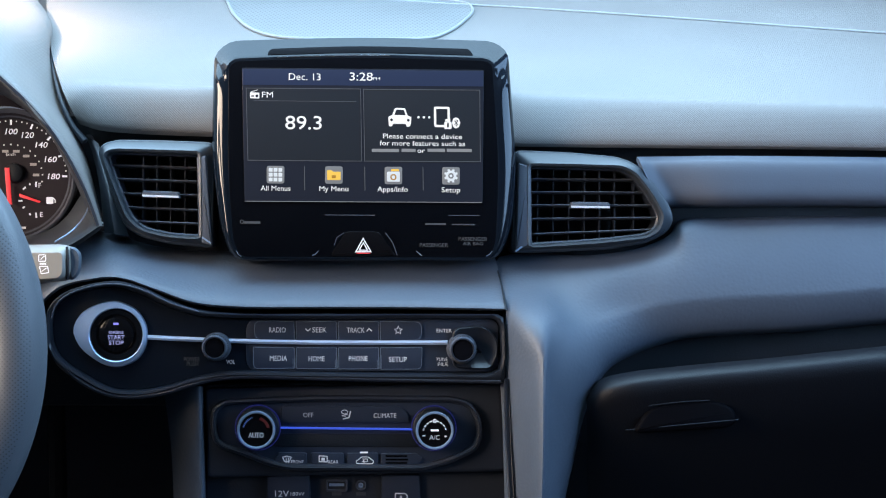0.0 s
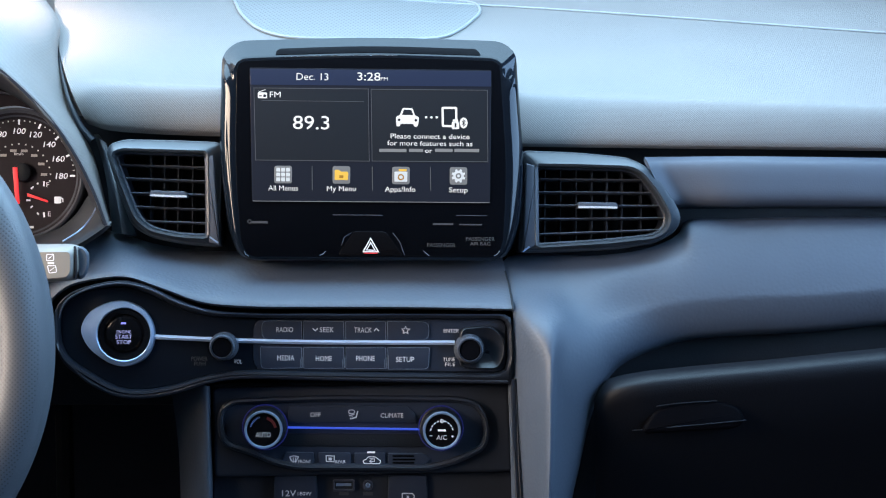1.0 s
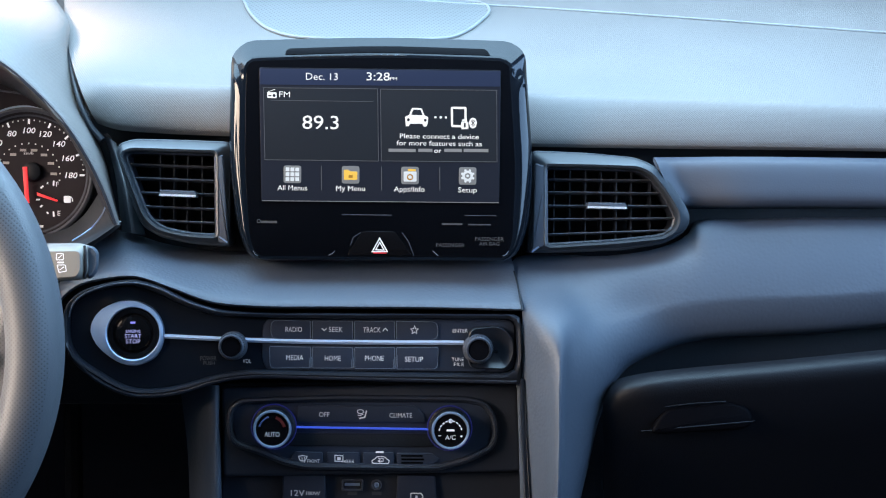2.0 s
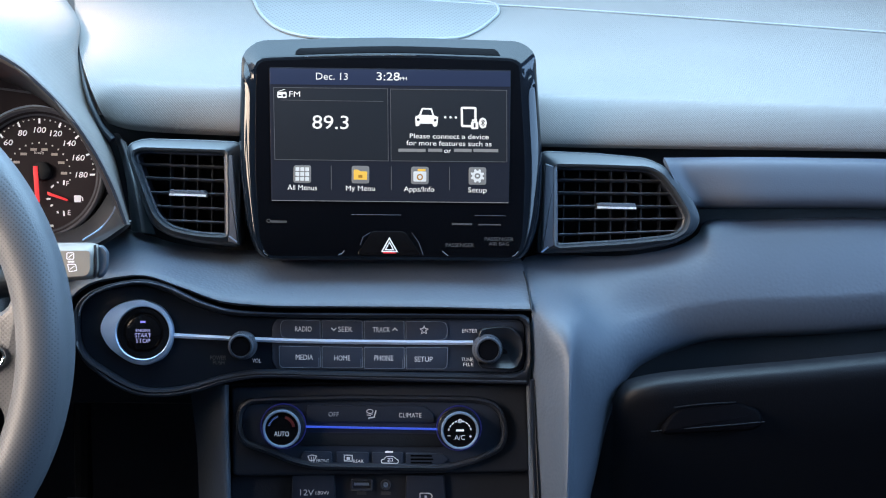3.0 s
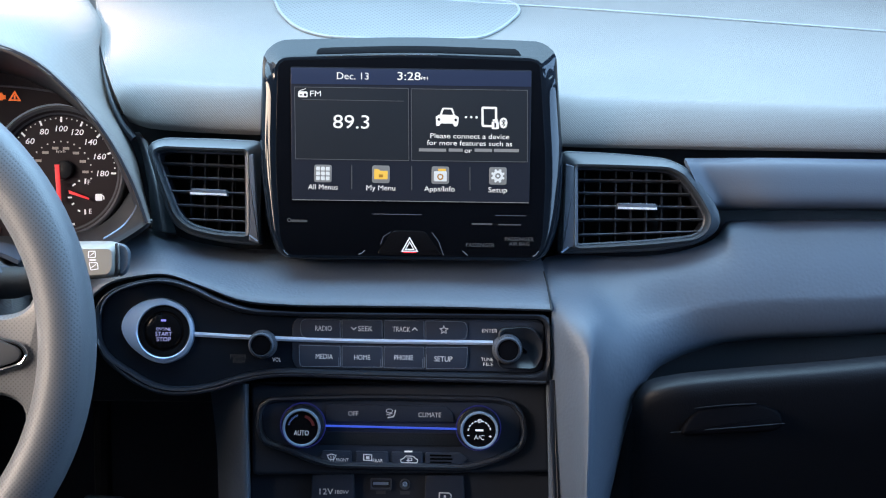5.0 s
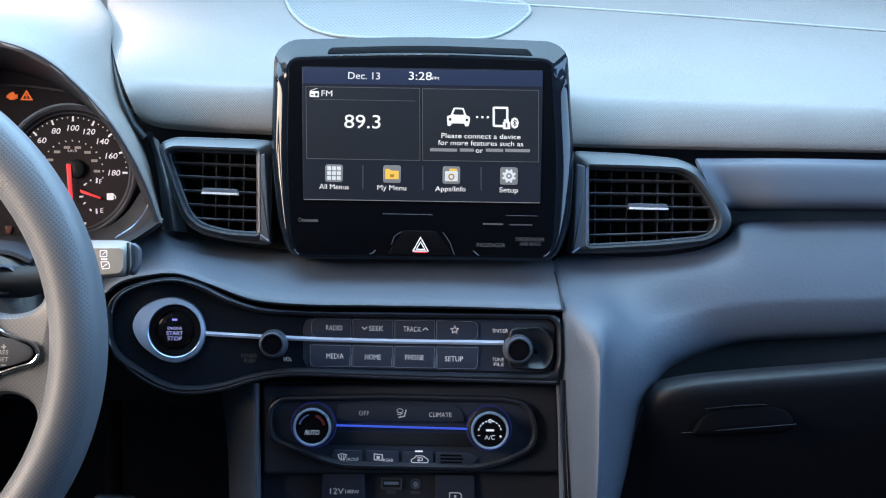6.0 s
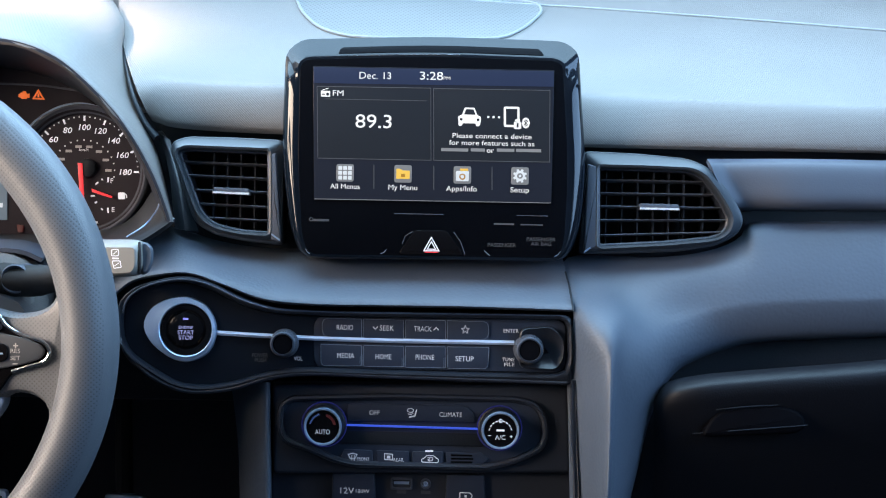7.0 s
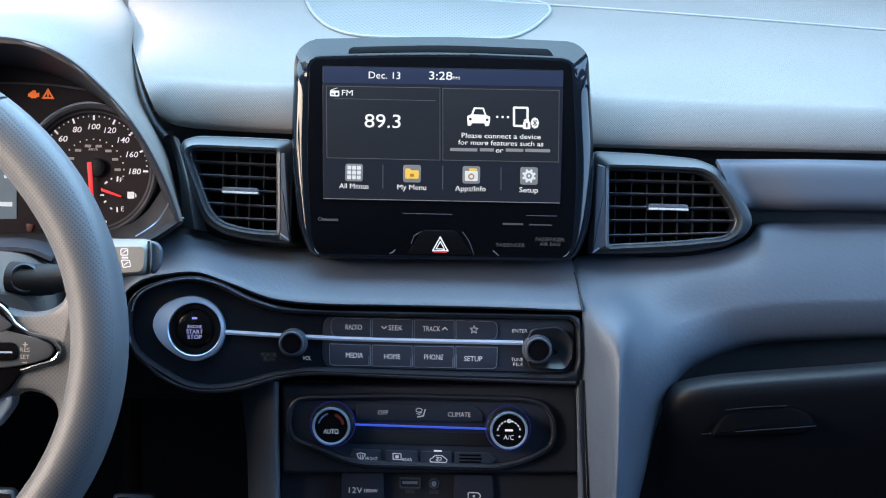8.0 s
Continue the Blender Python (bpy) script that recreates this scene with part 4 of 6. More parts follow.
air_vent("satin grey air vent with dark horizontal slats, tapering to the passenger", 0.1666, 0.0348,
         rounded([(0.106, 0.0735), (0.1476, 0.0723), (0.1835, 0.0694), (0.1974, 0.064), (0.2094, 0.0518), (0.2203, 0.0368), (0.2254, 0.0248), (0.2208, 0.0146), (0.2062, 0.0064), (0.1775, 0.0014), (0.1369, -0.0008), (0.1043, -0.0019), (0.1061, 0.0271), (0.1087, 0.0597)], .006, 4),
         rounded([(0.1183, 0.0612), (0.1481, 0.0611), (0.1848, 0.0602), (0.1939, 0.0559), (0.2056, 0.0414), (0.2141, 0.0261), (0.2118, 0.0171), (0.2038, 0.012), (0.1696, 0.008), (0.1191, 0.0045)], [.001, .01, .01, .006, .01, .006, .006, .008, .01, .002], 4),
         [((0.1206, 0.0527), (0.1963, 0.0526)), ((0.12, 0.0432), (0.2031, 0.0433)), ((0.1202, 0.0334), (0.209, 0.034)), ((0.1204, 0.0235), (0.2133, 0.025)), ((0.1207, 0.0124), (0.2111, 0.0163))],
         [((0.1258, 0.0612), (0.127, 0.0056)), ((0.1374, 0.0614), (0.1386, 0.0058)), ((0.149, 0.0617), (0.1502, 0.0065)), ((0.1607, 0.0615), (0.1618, 0.0071)), ((0.1719, 0.0613), (0.173, 0.0078)), ((0.1831, 0.0611), (0.1842, 0.0088)), ((0.1973, 0.0569), (0.1983, 0.0104))],
         [(0.1488, 0.0334), (0.1763, 0.0332)],
         [(0.1097, 0.0635), (0.1183, 0.0612), (0.1195, 0.0054), (0.1077, -0.0002)], .0115, [(0.1076, -0.0006), (0.1125, 0.0032)])
air_vent("satin grey air vent with dark horizontal slats, beside the instrument binnacle", -0.1508, 0.0405,
         rounded([(-0.1933, 0.0689), (-0.1906, 0.075), (-0.1804, 0.0785), (-0.1417, 0.0781), (-0.1095, 0.0771), (-0.1099, 0.0551), (-0.1104, 0.0005), (-0.1402, 0.0032), (-0.1606, 0.0076), (-0.1738, 0.0155), (-0.1807, 0.0312)], .006, 4),
         rounded([(-0.1867, 0.0667), (-0.1806, 0.0693), (-0.1214, 0.0681), (-0.1202, 0.0093), (-0.1406, 0.0101), (-0.1603, 0.0146), (-0.1698, 0.023), (-0.1772, 0.0416)], [.004, .004, .001, .002, .01, .01, .008, .01], 4),
         [((-0.1847, 0.0603), (-0.123, 0.0587)), ((-0.1812, 0.0505), (-0.1228, 0.0488)), ((-0.1781, 0.0399), (-0.1226, 0.039)), ((-0.1742, 0.0301), (-0.1223, 0.0283)), ((-0.169, 0.0199), (-0.1221, 0.0184))],
         [((-0.163, 0.0697), (-0.1619, 0.0153)), ((-0.153, 0.0699), (-0.1518, 0.0122)), ((-0.1431, 0.0697), (-0.1418, 0.0107)), ((-0.1327, 0.0699), (-0.1314, 0.0101))],
         [(-0.1606, 0.0392), (-0.1352, 0.0385)],
         [(-0.1218, 0.0656), (-0.1153, 0.067), (-0.1102, 0.0022), (-0.118, 0.0045)], .0115, [(-0.1176, 0.0085), (-0.1114, 0.0042)])

# ---- audio control strip ----
strip = thing("audio_control_strip", -0.0325, -0.067, 0.02, "glossy black control strip with start button, keys and two knobs", "control panel")
edge = curve([(-0.221, -0.0557), (-0.2201, -0.0418), (-0.2108, -0.0317), (-0.1912, -0.0246), (-0.1734, -0.0226), (-0.1555, -0.027), (-0.1355, -0.0361), (-0.1156, -0.0424), (-0.0878, -0.045), (-0.0323, -0.045), (0.0271, -0.045)], 5)[:-1]
edge = [tuple(p) for p in edge] + [(0.0271, -0.045), (0.0944, -0.0448), (0.0972, -0.0475), (0.0983, -0.0768), (0.0978, -0.0926), (0.0947, -0.0939)] + [tuple(p) for p in curve([(0.0083, -0.0925), (-0.0512, -0.0914), (-0.0947, -0.0911), (-0.1184, -0.0948), (-0.1381, -0.1011), (-0.1578, -0.1043), (-0.1777, -0.1027), (-0.1977, -0.0929), (-0.2138, -0.0809), (-0.2196, -0.0692)], 5)]
face = curve([(-0.2176, -0.0559), (-0.2162, -0.0431), (-0.2085, -0.0346), (-0.1911, -0.0287), (-0.174, -0.0267), (-0.1576, -0.0311), (-0.1367, -0.0406), (-0.1159, -0.0466), (-0.0881, -0.048), (-0.0324, -0.0484), (0.0273, -0.0479)], 5)[:-1]
face = [tuple(p) for p in face] + [(0.0273, -0.0479), (0.0889, -0.0478), (0.0941, -0.0509), (0.095, -0.0752), (0.0932, -0.0836), (0.0877, -0.0864)] + [tuple(p) for p in curve([(0.0082, -0.0861), (-0.0515, -0.0854), (-0.0953, -0.0851), (-0.119, -0.0892), (-0.1388, -0.0952), (-0.1586, -0.0984), (-0.1769, -0.0968), (-0.1954, -0.0872), (-0.2108, -0.0764), (-0.2165, -0.067)], 5)]
part("frame", bezel(edge, face, .0, .041, .0025, 160, depth=.012, dish=-.001), STRIP_FRAME, strip, "glossy charcoal frame")
part("fascia", plate(even(face, 140), .025, .034, .0006), STRIP_FACE, strip, "piano black fascia")
part("key_bank", plate(rounded([(-0.0800, -0.0488), (0.0886, -0.0479), (0.0934, -0.0522), (0.0933, -0.082), (0.0878, -0.0853), (-0.0800, -0.0854), (-0.0838, -0.0790), (-0.0838, -0.0540)], .004, 4), .031, .0347, .0005), BUTTON, strip)
# Grey tube drawn as the highlight along the frame's upper left edge.
part("edge_glint", tube(curve([(-0.2169, -0.0484, 0.0415), (-0.2141, -0.0396, 0.0425), (-0.207, -0.0328, 0.043), (-0.1906, -0.0265, 0.043), (-0.1728, -0.0245, 0.043), (-0.155, -0.0285, 0.043), (-0.1351, -0.0376, 0.043), (-0.1161, -0.0435, 0.042)], 6), .0006, 6), TRIM, strip)
part("lower_roll", tube(curve([(-0.2147, -0.0762, 0.04), (-0.1977, -0.0917, 0.04), (-0.1769, -0.1015, 0.04), (-0.1579, -0.1027, 0.04), (-0.1373, -0.0995, 0.04), (-0.1177, -0.0932, 0.04), (-0.0928, -0.0891, 0.04), (-0.0314, -0.0898, 0.04), (0.032, -0.0908, 0.04), (0.0946, -0.0919, 0.04)], 6), .0016, 8), FRAME, strip)
ring = part("start_ring", loops([lift(even(a, 72), z) for a, z in (
    (rounded([(-0.2053, -0.0572), (-0.1988, -0.0443), (-0.1853, -0.0373), (-0.1734, -0.0358), (-0.159, -0.0415), (-0.152, -0.0537), (-0.1517, -0.0656), (-0.1574, -0.0777), (-0.1724, -0.0839), (-0.1848, -0.0807), (-0.1985, -0.0702)], .008, 3), .033),
    (rounded([(-0.2041, -0.057), (-0.198, -0.0446), (-0.1849, -0.038), (-0.1731, -0.0366), (-0.1591, -0.0422), (-0.1525, -0.0536), (-0.1522, -0.0655), (-0.1579, -0.0767), (-0.1721, -0.083), (-0.1841, -0.0798), (-0.1977, -0.07)], .008, 3), .0385),
    (circle(-0.1732, -0.0599, 0.01883, 72), .0395), (circle(-0.1732, -0.0599, 0.01823, 72), .039), (circle(-0.1732, -0.0599, 0.01804, 72), .030))]), SATIN, strip, "satin silver surround of the start button")
start = part("start_button", lathe([(0.01784, .03), (0.01784, .0375), (0.01705, .0388), (0.01427, .0385), (0.01328, .0372), (0.01249, .0375), (0.01189, .0385), (0.00872, .0393), (.0003, .0395)], -0.1732, -0.0599, 64), GLOSS, strip, "round engine start and stop button")
lettering("ENGINE", -0.1731, -0.0581, 0.0396, 0.00218, START_INK, start, width=0.00991)
lettering("START", -0.1731, -0.0615, 0.0396, 0.00297, START_INK, start, width=0.0115)
lettering("STOP", -0.173, -0.0652, 0.0396, 0.00297, START_INK, start, width=0.00991)
part("status_lamp", bar(-0.1733, -0.0522, 0.0392, 0.00357, 0.00139), VIOLET_LED, start)
part("silver_strip", loops([[Vector((x, y + s, z)) for s, z in ((-.0017, .033), (-.0015, .0366), (0, .0373), (.0015, .0366), (.0017, .033))] for x, y in curve([(-0.1546, -0.0617), (-0.1275, -0.0629), (-0.0877, -0.0643), (-0.032, -0.0651), (0.0574, -0.065)], 4)], True, True), STRIP, strip, "thin satin silver strip")


def knob(parent, x, y, r, z0):
    k = part("knob", lathe([(r, z0), (r * .98, z0 + .004), (r * .9, z0 + .006), (r * .86, z0 + .0125), (r * .79, z0 + .0145), (r * .68, z0 + .0148), (r * .66, z0 + .012)], x, y, 48), TRIM, parent, "ribbed dark knob")
    part("knob_rim", lathe([(r * .77, z0 + .0144), (r * .75, z0 + .0152), (r * .69, z0 + .0152), (r * .67, z0 + .0143)], x, y, 48, False), FRAME, k)
    part("knob_cap", lathe([(r * .67, z0 + .0135), (r * .62, z0 + .0142), (.0003, z0 + .0144)], x, y, 40), BLACK, k)
    for i in range(36):
        a = 2 * math.pi * i / 36
        c, s = math.cos(a), math.sin(a)
        part("rib", block(x + c * r * .88 - .0003, y + s * r * .88 - .0003, z0 + .006, x + c * r * .88 + .0003, y + s * r * .88 + .0003, z0 + .012), RUBBER, k)
    return k


knob(strip, -0.1043, -0.0682, 0.01021, .034)
knob(strip, 0.0675, -0.0693, 0.0108, .034)
bowl = even(rounded([(0.0608, -0.0545), (0.0835, -0.0522), (0.0928, -0.0622), (0.0932, -0.0742), (0.0880, -0.0838), (0.0606, -0.083)], [.006, .010, .010, .010, .010, .006], 6), 80)
part("knob_dish", loops([lift(bowl, .0338), lift(shrink(bowl, .0004), .0388), lift(shrink(bowl, .0011), .0394), lift(shrink(bowl, .0019), .0388), lift(shrink(bowl, .0042), .0367), lift(shrink(bowl, .0075), .0354), lift(shrink(bowl, .011), .035)], False, True), STRIP_FRAME, strip, "glossy bowl round the tuning knob")
KEY_ROWS = [("RADIO", [(-0.0782, -0.0497), (-0.0501, -0.05), (-0.0498, -0.0635), (-0.0782, -0.0635)], (-0.062, -0.0562), 0.01153, [.005, .001, .001, .006]),
            ("SEEK", [(-0.0493, -0.0499), (-0.0206, -0.0501), (-0.0203, -0.0637), (-0.049, -0.0638)], (-0.0326, -0.0561), 0.00994, .001),
            ("TRACK", [(-0.0198, -0.0501), (0.0088, -0.0499), (0.0091, -0.0638), (-0.0195, -0.0636)], (-0.0072, -0.0562), 0.01232, .001),
            ("", [(0.0096, -0.0499), (0.0392, -0.0501), (0.0396, -0.0634), (0.0099, -0.0640)], (0.0227, -0.0564), 0, [.001, .005, .007, .001]),
            ("MEDIA", [(-0.0790, -0.0682), (-0.0498, -0.0685), (-0.0495, -0.0834), (-0.0786, -0.0839)], (-0.0612, -0.076), 0.01193, [.001, .001, .001, .004]),
            ("HOME", [(-0.0490, -0.0684), (-0.0203, -0.0686), (-0.02, -0.0835), (-0.0487, -0.0837)], (-0.0346, -0.0763), 0.01113, .001),
            ("PHONE", [(-0.0195, -0.0686), (0.0091, -0.0684), (0.0094, -0.0837), (-0.0192, -0.0839)], (-0.0054, -0.0761), 0.01312, .001),
            ("SETUP", [(0.0099, -0.0684), (0.0398, -0.0682), (0.0394, -0.0839), (0.0102, -0.0841)], (0.0225, -0.0767), 0.01272, [.001, .001, .004, .001])]
for word, quad, (x, y), width, corner in KEY_ROWS:
    key = part("key", plate(rounded(quad, corner, 4), .032, .0362, .0005), BUTTON, strip)
    part("key_edge", stroke(shrink(rounded(quad, corner, 4), .0003), .0361, .0003, .00015, closed=True), KEY_LINE, key)
    if word:
        lettering(word, x, y, .0363, 0.00378, INK, key, width=width)
    else:
        star = []
        for i in range(10):
            a = math.pi / 2 + i * math.pi / 5
            r = 0.00298 if i % 2 == 0 else 0.00127
            star.append((x + r * math.cos(a), y + r * math.sin(a)))
        part("star_mark", stroke(star, .0362, .0005, closed=True), INK, key)
    if word == "SEEK":
        part("arrow_mark", stroke([(-0.0424, -0.0554), (-0.0406, -0.0571), (-0.0388, -0.0553)], .0362, .0006), INK, key)
    if word == "TRACK":
        part("arrow_mark", stroke([(0.0004, -0.0571), (0.0022, -0.0552), (0.004, -0.057)], .0362, .0006), INK, key)
for quad in ([(-0.0509, -0.0766), (-0.0508, -0.083)], [(-0.0495, -0.0754), (-0.0494, -0.083)], [(-0.0214, -0.0772), (-0.0213, -0.0832)], [(-0.0201, -0.0756), (-0.0199, -0.0831)], [(0.008, -0.077), (0.0081, -0.0833)], [(0.0093, -0.0754), (0.0095, -0.0833)], [(0.0107, -0.0741), (0.0109, -0.0833)]):
    part("key_gap_edge", stroke(quad, .0362, .0003), KEY_LINE, strip)
lettering("ENTER", 0.0549, -0.0565, 0.0356, 0.0027, INK, strip, width=0.01073)
lettering("TUNE", 0.0535, -0.0767, 0.0356, 0.00254, INK, strip, width=0.00835)
lettering("FILE", 0.0542, -0.0802, 0.0356, 0.00254, INK, strip, width=0.00716)
lettering("VOL", -0.0945, -0.0788, 0.0345, 0.00298, INK, strip, width=0.00596)
lettering("POWER", -0.1215, -0.077, 0.0345, 0.00318, FAINT, strip, width=0.01113)
lettering("PUSH", -0.121, -0.0804, 0.0345, 0.00278, FAINT, strip, width=0.00795)

# ---- climate panel ----
climate = thing("climate_panel", -0.0131, -0.1318, 0.015, "black hexagonal climate panel with two blue-lit dials", "control panel")
hexa = rounded([(-0.1098, -0.1251), (-0.1081, -0.1119), (-0.1002, -0.1057), (-0.0314, -0.1031), (0.0606, -0.1036), (0.0751, -0.1069), (0.0821, -0.1179), (0.0836, -0.1319), (0.0798, -0.142), (0.0616, -0.1511), (0.0417, -0.1564), (-0.0543, -0.156), (-0.0704, -0.1523), (-0.0866, -0.1454), (-0.1059, -0.1394)], .006, 4)
part("frame", bezel(hexa, shrink(even(hexa, 100), .0045), .005, .03, .0022, 120, depth=.01, dish=.002), FRAME, climate)
part("fascia", plate(shrink(even(hexa, 100), .0042), .01, .0245, .0006), BUTTON, climate)
part("upper_keys", plate(rounded([(-0.0595, -0.1109), (0.024, -0.1108), (0.0297, -0.1155), (0.0315, -0.1227), (-0.0601, -0.123)], .002, 3), .023, .0265, .0006), BUTTON, climate)
part("lower_shelf", plate(rounded([(-0.064, -0.1303), (0.0357, -0.1306), (0.0383, -0.1402), (-0.0662, -0.1396)], .002, 3), .020, .0252, .0006), DARK, climate)
part("light_guide", loops([[Vector((x, y + s, z)) for s, z in ((-.0006, .0245), (-.0006, .0272), (.0006, .0272), (.0006, .0245))] for x, y in [(-0.06, -0.1261), (-0.015, -0.1267), (0.0356, -0.1273)]], True, True), BLUE_LED, climate, "blue light guide")


def dial(x, y, name_mark):
    u = 0.0004
    d = part("dial", lathe([(40 * u, .0245), (39 * u, .027), (35 * u, .028), (33.5 * u, .040), (31.5 * u, .0415), (29 * u, .0412)], x, y, 64), DARK, climate, "round dial with a silver rim")
    part("glow_ring", lathe([(40.5 * u, .0262), (40 * u, .0272), (38.6 * u, .0272), (38.2 * u, .026)], x, y, 64, False), BLUE_GLOW, d)
    part("dial_rim", lathe([(33.4 * u, .0405), (32.5 * u, .0425), (30 * u, .0425), (28.6 * u, .041)], x, y, 64, False), SATIN, d, "satin silver rim")
    part("dial_face", lathe([(29 * u, .0405), (28 * u, .0412), (.0003, .0413)], x, y, 56), GLOSS, d)
    if name_mark == "AUTO":
        lettering("AUTO", x, y - 8.5 * u, .0415, 9 * u, INK, d, width=26 * u)
        for k in range(9):
            a = radians(165 - k * 7)
            part("cold_tick", stroke([(x + 21 * u * math.cos(a), y + 21 * u * math.sin(a)), (x + 24 * u * math.cos(a), y + 24 * u * math.sin(a))], .0413, 1.4 * u), COLD, d)
        part("hot_arc", stroke([(x + 21 * u * math.cos(radians(a)), y + 21 * u * math.sin(radians(a))) for a in range(10, 75, 8)], .0413, 5 * u), HOT, d)
    else:
        lettering("A/C", x, y - 11.5 * u, .0415, 8.5 * u, INK, d, width=18 * u)
        for k in range(9):
            a0, a1 = radians(172 - k * 18.5), radians(172 - k * 18.5 - 12)
            part("arc_tick", stroke([(x + 20 * u * math.cos(a), y - 3 * u + 20 * u * math.sin(a)) for a in (a0, (a0 + a1) / 2, a1)], .0413, 2.4 * u), INK, d)
        part("lamp_bar", bar(x, y + .5 * u, .0413, 14 * u, 3.5 * u), INK_BRIGHT, d)
        part("minus_mark", bar(x - 19 * u, y - 9 * u, .0413, 5 * u, 1.4 * u), INK, d)
        part("plus_mark", bar(x + 19 * u, y - 10 * u, .0413, 4.6 * u, 1.4 * u), INK, d)
        part("plus_stem", bar(x + 19 * u, y - 10 * u, .0413, 1.4 * u, 4.6 * u), INK, d)
        part("fan_mark", stroke(circle(x, y + 17 * u, 3 * u, 12), .0414, 1.5 * u, closed=True), INK, d)
    return d


dial(-0.0759, -0.1258, "AUTO")
dial(0.0485, -0.1263, "A/C")
lettering("OFF", -0.0405, -0.1169, 0.0267, 0.00341, INK, climate, width=0.00723)
lettering("CLIMATE", 0.0137, -0.1173, 0.0267, 0.00341, INK, climate, width=0.01606)
part("airflow_seat", stroke([(-0.0105, -0.1142), (-0.0118, -0.1189), (-0.016, -0.1198)], .0266, .0009), INK, climate)
part("airflow_fan", stroke([(x, y) for x, y in [(a + 0.00221 * math.cos(t), b + 0.0014 * math.sin(t)) for a, b in [(-0.0149, -0.1149)] for t in [2 * math.pi * i / 16 for i in range(16)]]], .0266, .0005, closed=True), INK, climate)
part("airflow_arrow", stroke([(-0.0168, -0.1174), (-0.014, -0.1179)], .0266, .0006), INK, climate)
part("airflow_arrow", stroke([(-0.0152, -0.1165), (-0.0128, -0.1169)], .0266, .0006), INK, climate)
for quad in ([(-0.0613, -0.1435), (-0.0416, -0.1439), (-0.041, -0.1539), (-0.0659, -0.1532)], [(-0.0384, -0.1438), (-0.0155, -0.1441), (-0.0148, -0.1542), (-0.0377, -0.1538)], [(-0.013, -0.1441), (0.009, -0.144), (0.0093, -0.1545), (-0.0124, -0.1545)], [(0.0111, -0.1444), (0.036, -0.1443), (0.0417, -0.1482), (0.0346, -0.1547), (0.0113, -0.1544)]):
    part("key", plate(rounded(quad, .001, 3), .022, .0262, .0005), BUTTON, climate)
part("front_mark", stroke([(-0.0584, -0.147), (-0.0556, -0.1461), (-0.0523, -0.1469), (-0.0539, -0.1501), (-0.0571, -0.1498)], .0263, .0006, closed=True), INK, climate)
part("front_waves", stroke([(-0.0559, -0.1473), (-0.0559, -0.1513)], .0263, .0005), INK, climate)
part("front_waves", stroke([(-0.0543, -0.1473), (-0.0542, -0.1513)], .0263, .0005), INK, climate)
lettering("FRONT", -0.0479, -0.15, 0.0264, 0.00241, INK, climate, width=0.00883)
part("rear_mark", stroke([(-0.0327, -0.146), (-0.027, -0.1463), (-0.027, -0.1503), (-0.0326, -0.1501)], .0263, .0006, closed=True), INK, climate)
part("rear_waves", bar(-0.0298, -0.1484, 0.0263, 0.00241, 0.00201), INK, climate)
lettering("REAR", -0.0228, -0.1502, 0.0264, 0.00241, INK, climate, width=0.00723)
part("lamp_bar", bar(-0.001, -0.1436, 0.0263, 0.00562, 0.0012), INK_BRIGHT, climate)
recirculation = part("recirculation_mark", stroke(rounded([(-0.0065, -0.1495), (-0.0045, -0.1487), (-0.0029, -0.1468), (0.0023, -0.1469), (0.0043, -0.1487), (0.0059, -0.1496), (0.0052, -0.1517), (-0.0061, -0.1515)], .0006, 2), .0263, .0006, closed=True), INK, climate)
part("loop_arrow", stroke([(-0.0021, -0.1482), (0.0015, -0.1483), (0.0015, -0.1501), (-0.0017, -0.15)], .0263, .0005), INK, recirculation)
part("arrow_head", stroke([(-0.0005, -0.1488), (-0.0019, -0.15), (-0.0005, -0.151)], .0263, .0005), INK, recirculation)
for v in ([(0.0143, -0.1462), (0.0296, -0.1463)], [(0.0144, -0.1487), (0.0304, -0.1487)], [(0.0144, -0.1511), (0.0297, -0.1511)], [(0.0153, -0.1535), (0.0289, -0.1536)]):
    part("grille_slot", stroke(v, .0263, .0013), BLACK, climate)

# ---- sockets under the climate panel ----
outlet = thing("power_outlet", -0.0549, -0.1757, 0.013, "black twelve volt power outlet cover", "power outlet")
part("cover", plate(rounded([(-0.0698, -0.1611), (-0.0399, -0.1609), (-0.0385, -0.1863), (-0.07, -0.1869)], .002, 3), .010, .020, .001), BUTTON, outlet)
lettering("12V", -0.0598, -0.1736, 0.0202, 0.00447, INK, outlet, width=0.00975)
lettering("180W", -0.0485, -0.1739, 0.0202, 0.00264, INK, outlet, width=0.00975)
usb = thing("usb_port", -0.0205, -0.1697, 0.013, "black usb port with a grey metal rim", "usb port")
part("port_rim", bezel(oblong(-0.0204, -0.1691, 0.01544, 0.00813, .0015), oblong(-0.0204, -0.1691, 0.013, 0.00569, .001), .010, .016, .0006, 60, depth=.005), TRIM, usb)
part("tongue", bar(-0.0205, -0.1688, 0.0125, 0.01097, 0.00203), SATIN, usb)
part("printed_bar", bar(-0.0204, -0.1753, 0.0122, 0.00691, 0.00244), FAINT, usb)
aux = thing("audio_jack", -0.0032, -0.1693, 0.013, "round black audio jack with a grey rim", "audio jack")
part("jack_rim", lathe([(0.00386, .011), (0.00378, .0145), (0.00325, .0152), (0.00244, .0145), (0.00224, .013)], -0.0032, -0.1692, 32, False), TRIM, aux)
part("jack_core", lathe([(0.00187, .011), (0.00179, .0148), (0.00122, .0152), (0.00089, .0146), (0.00081, .0125)], -0.0032, -0.1692, 24), SATIN, aux)
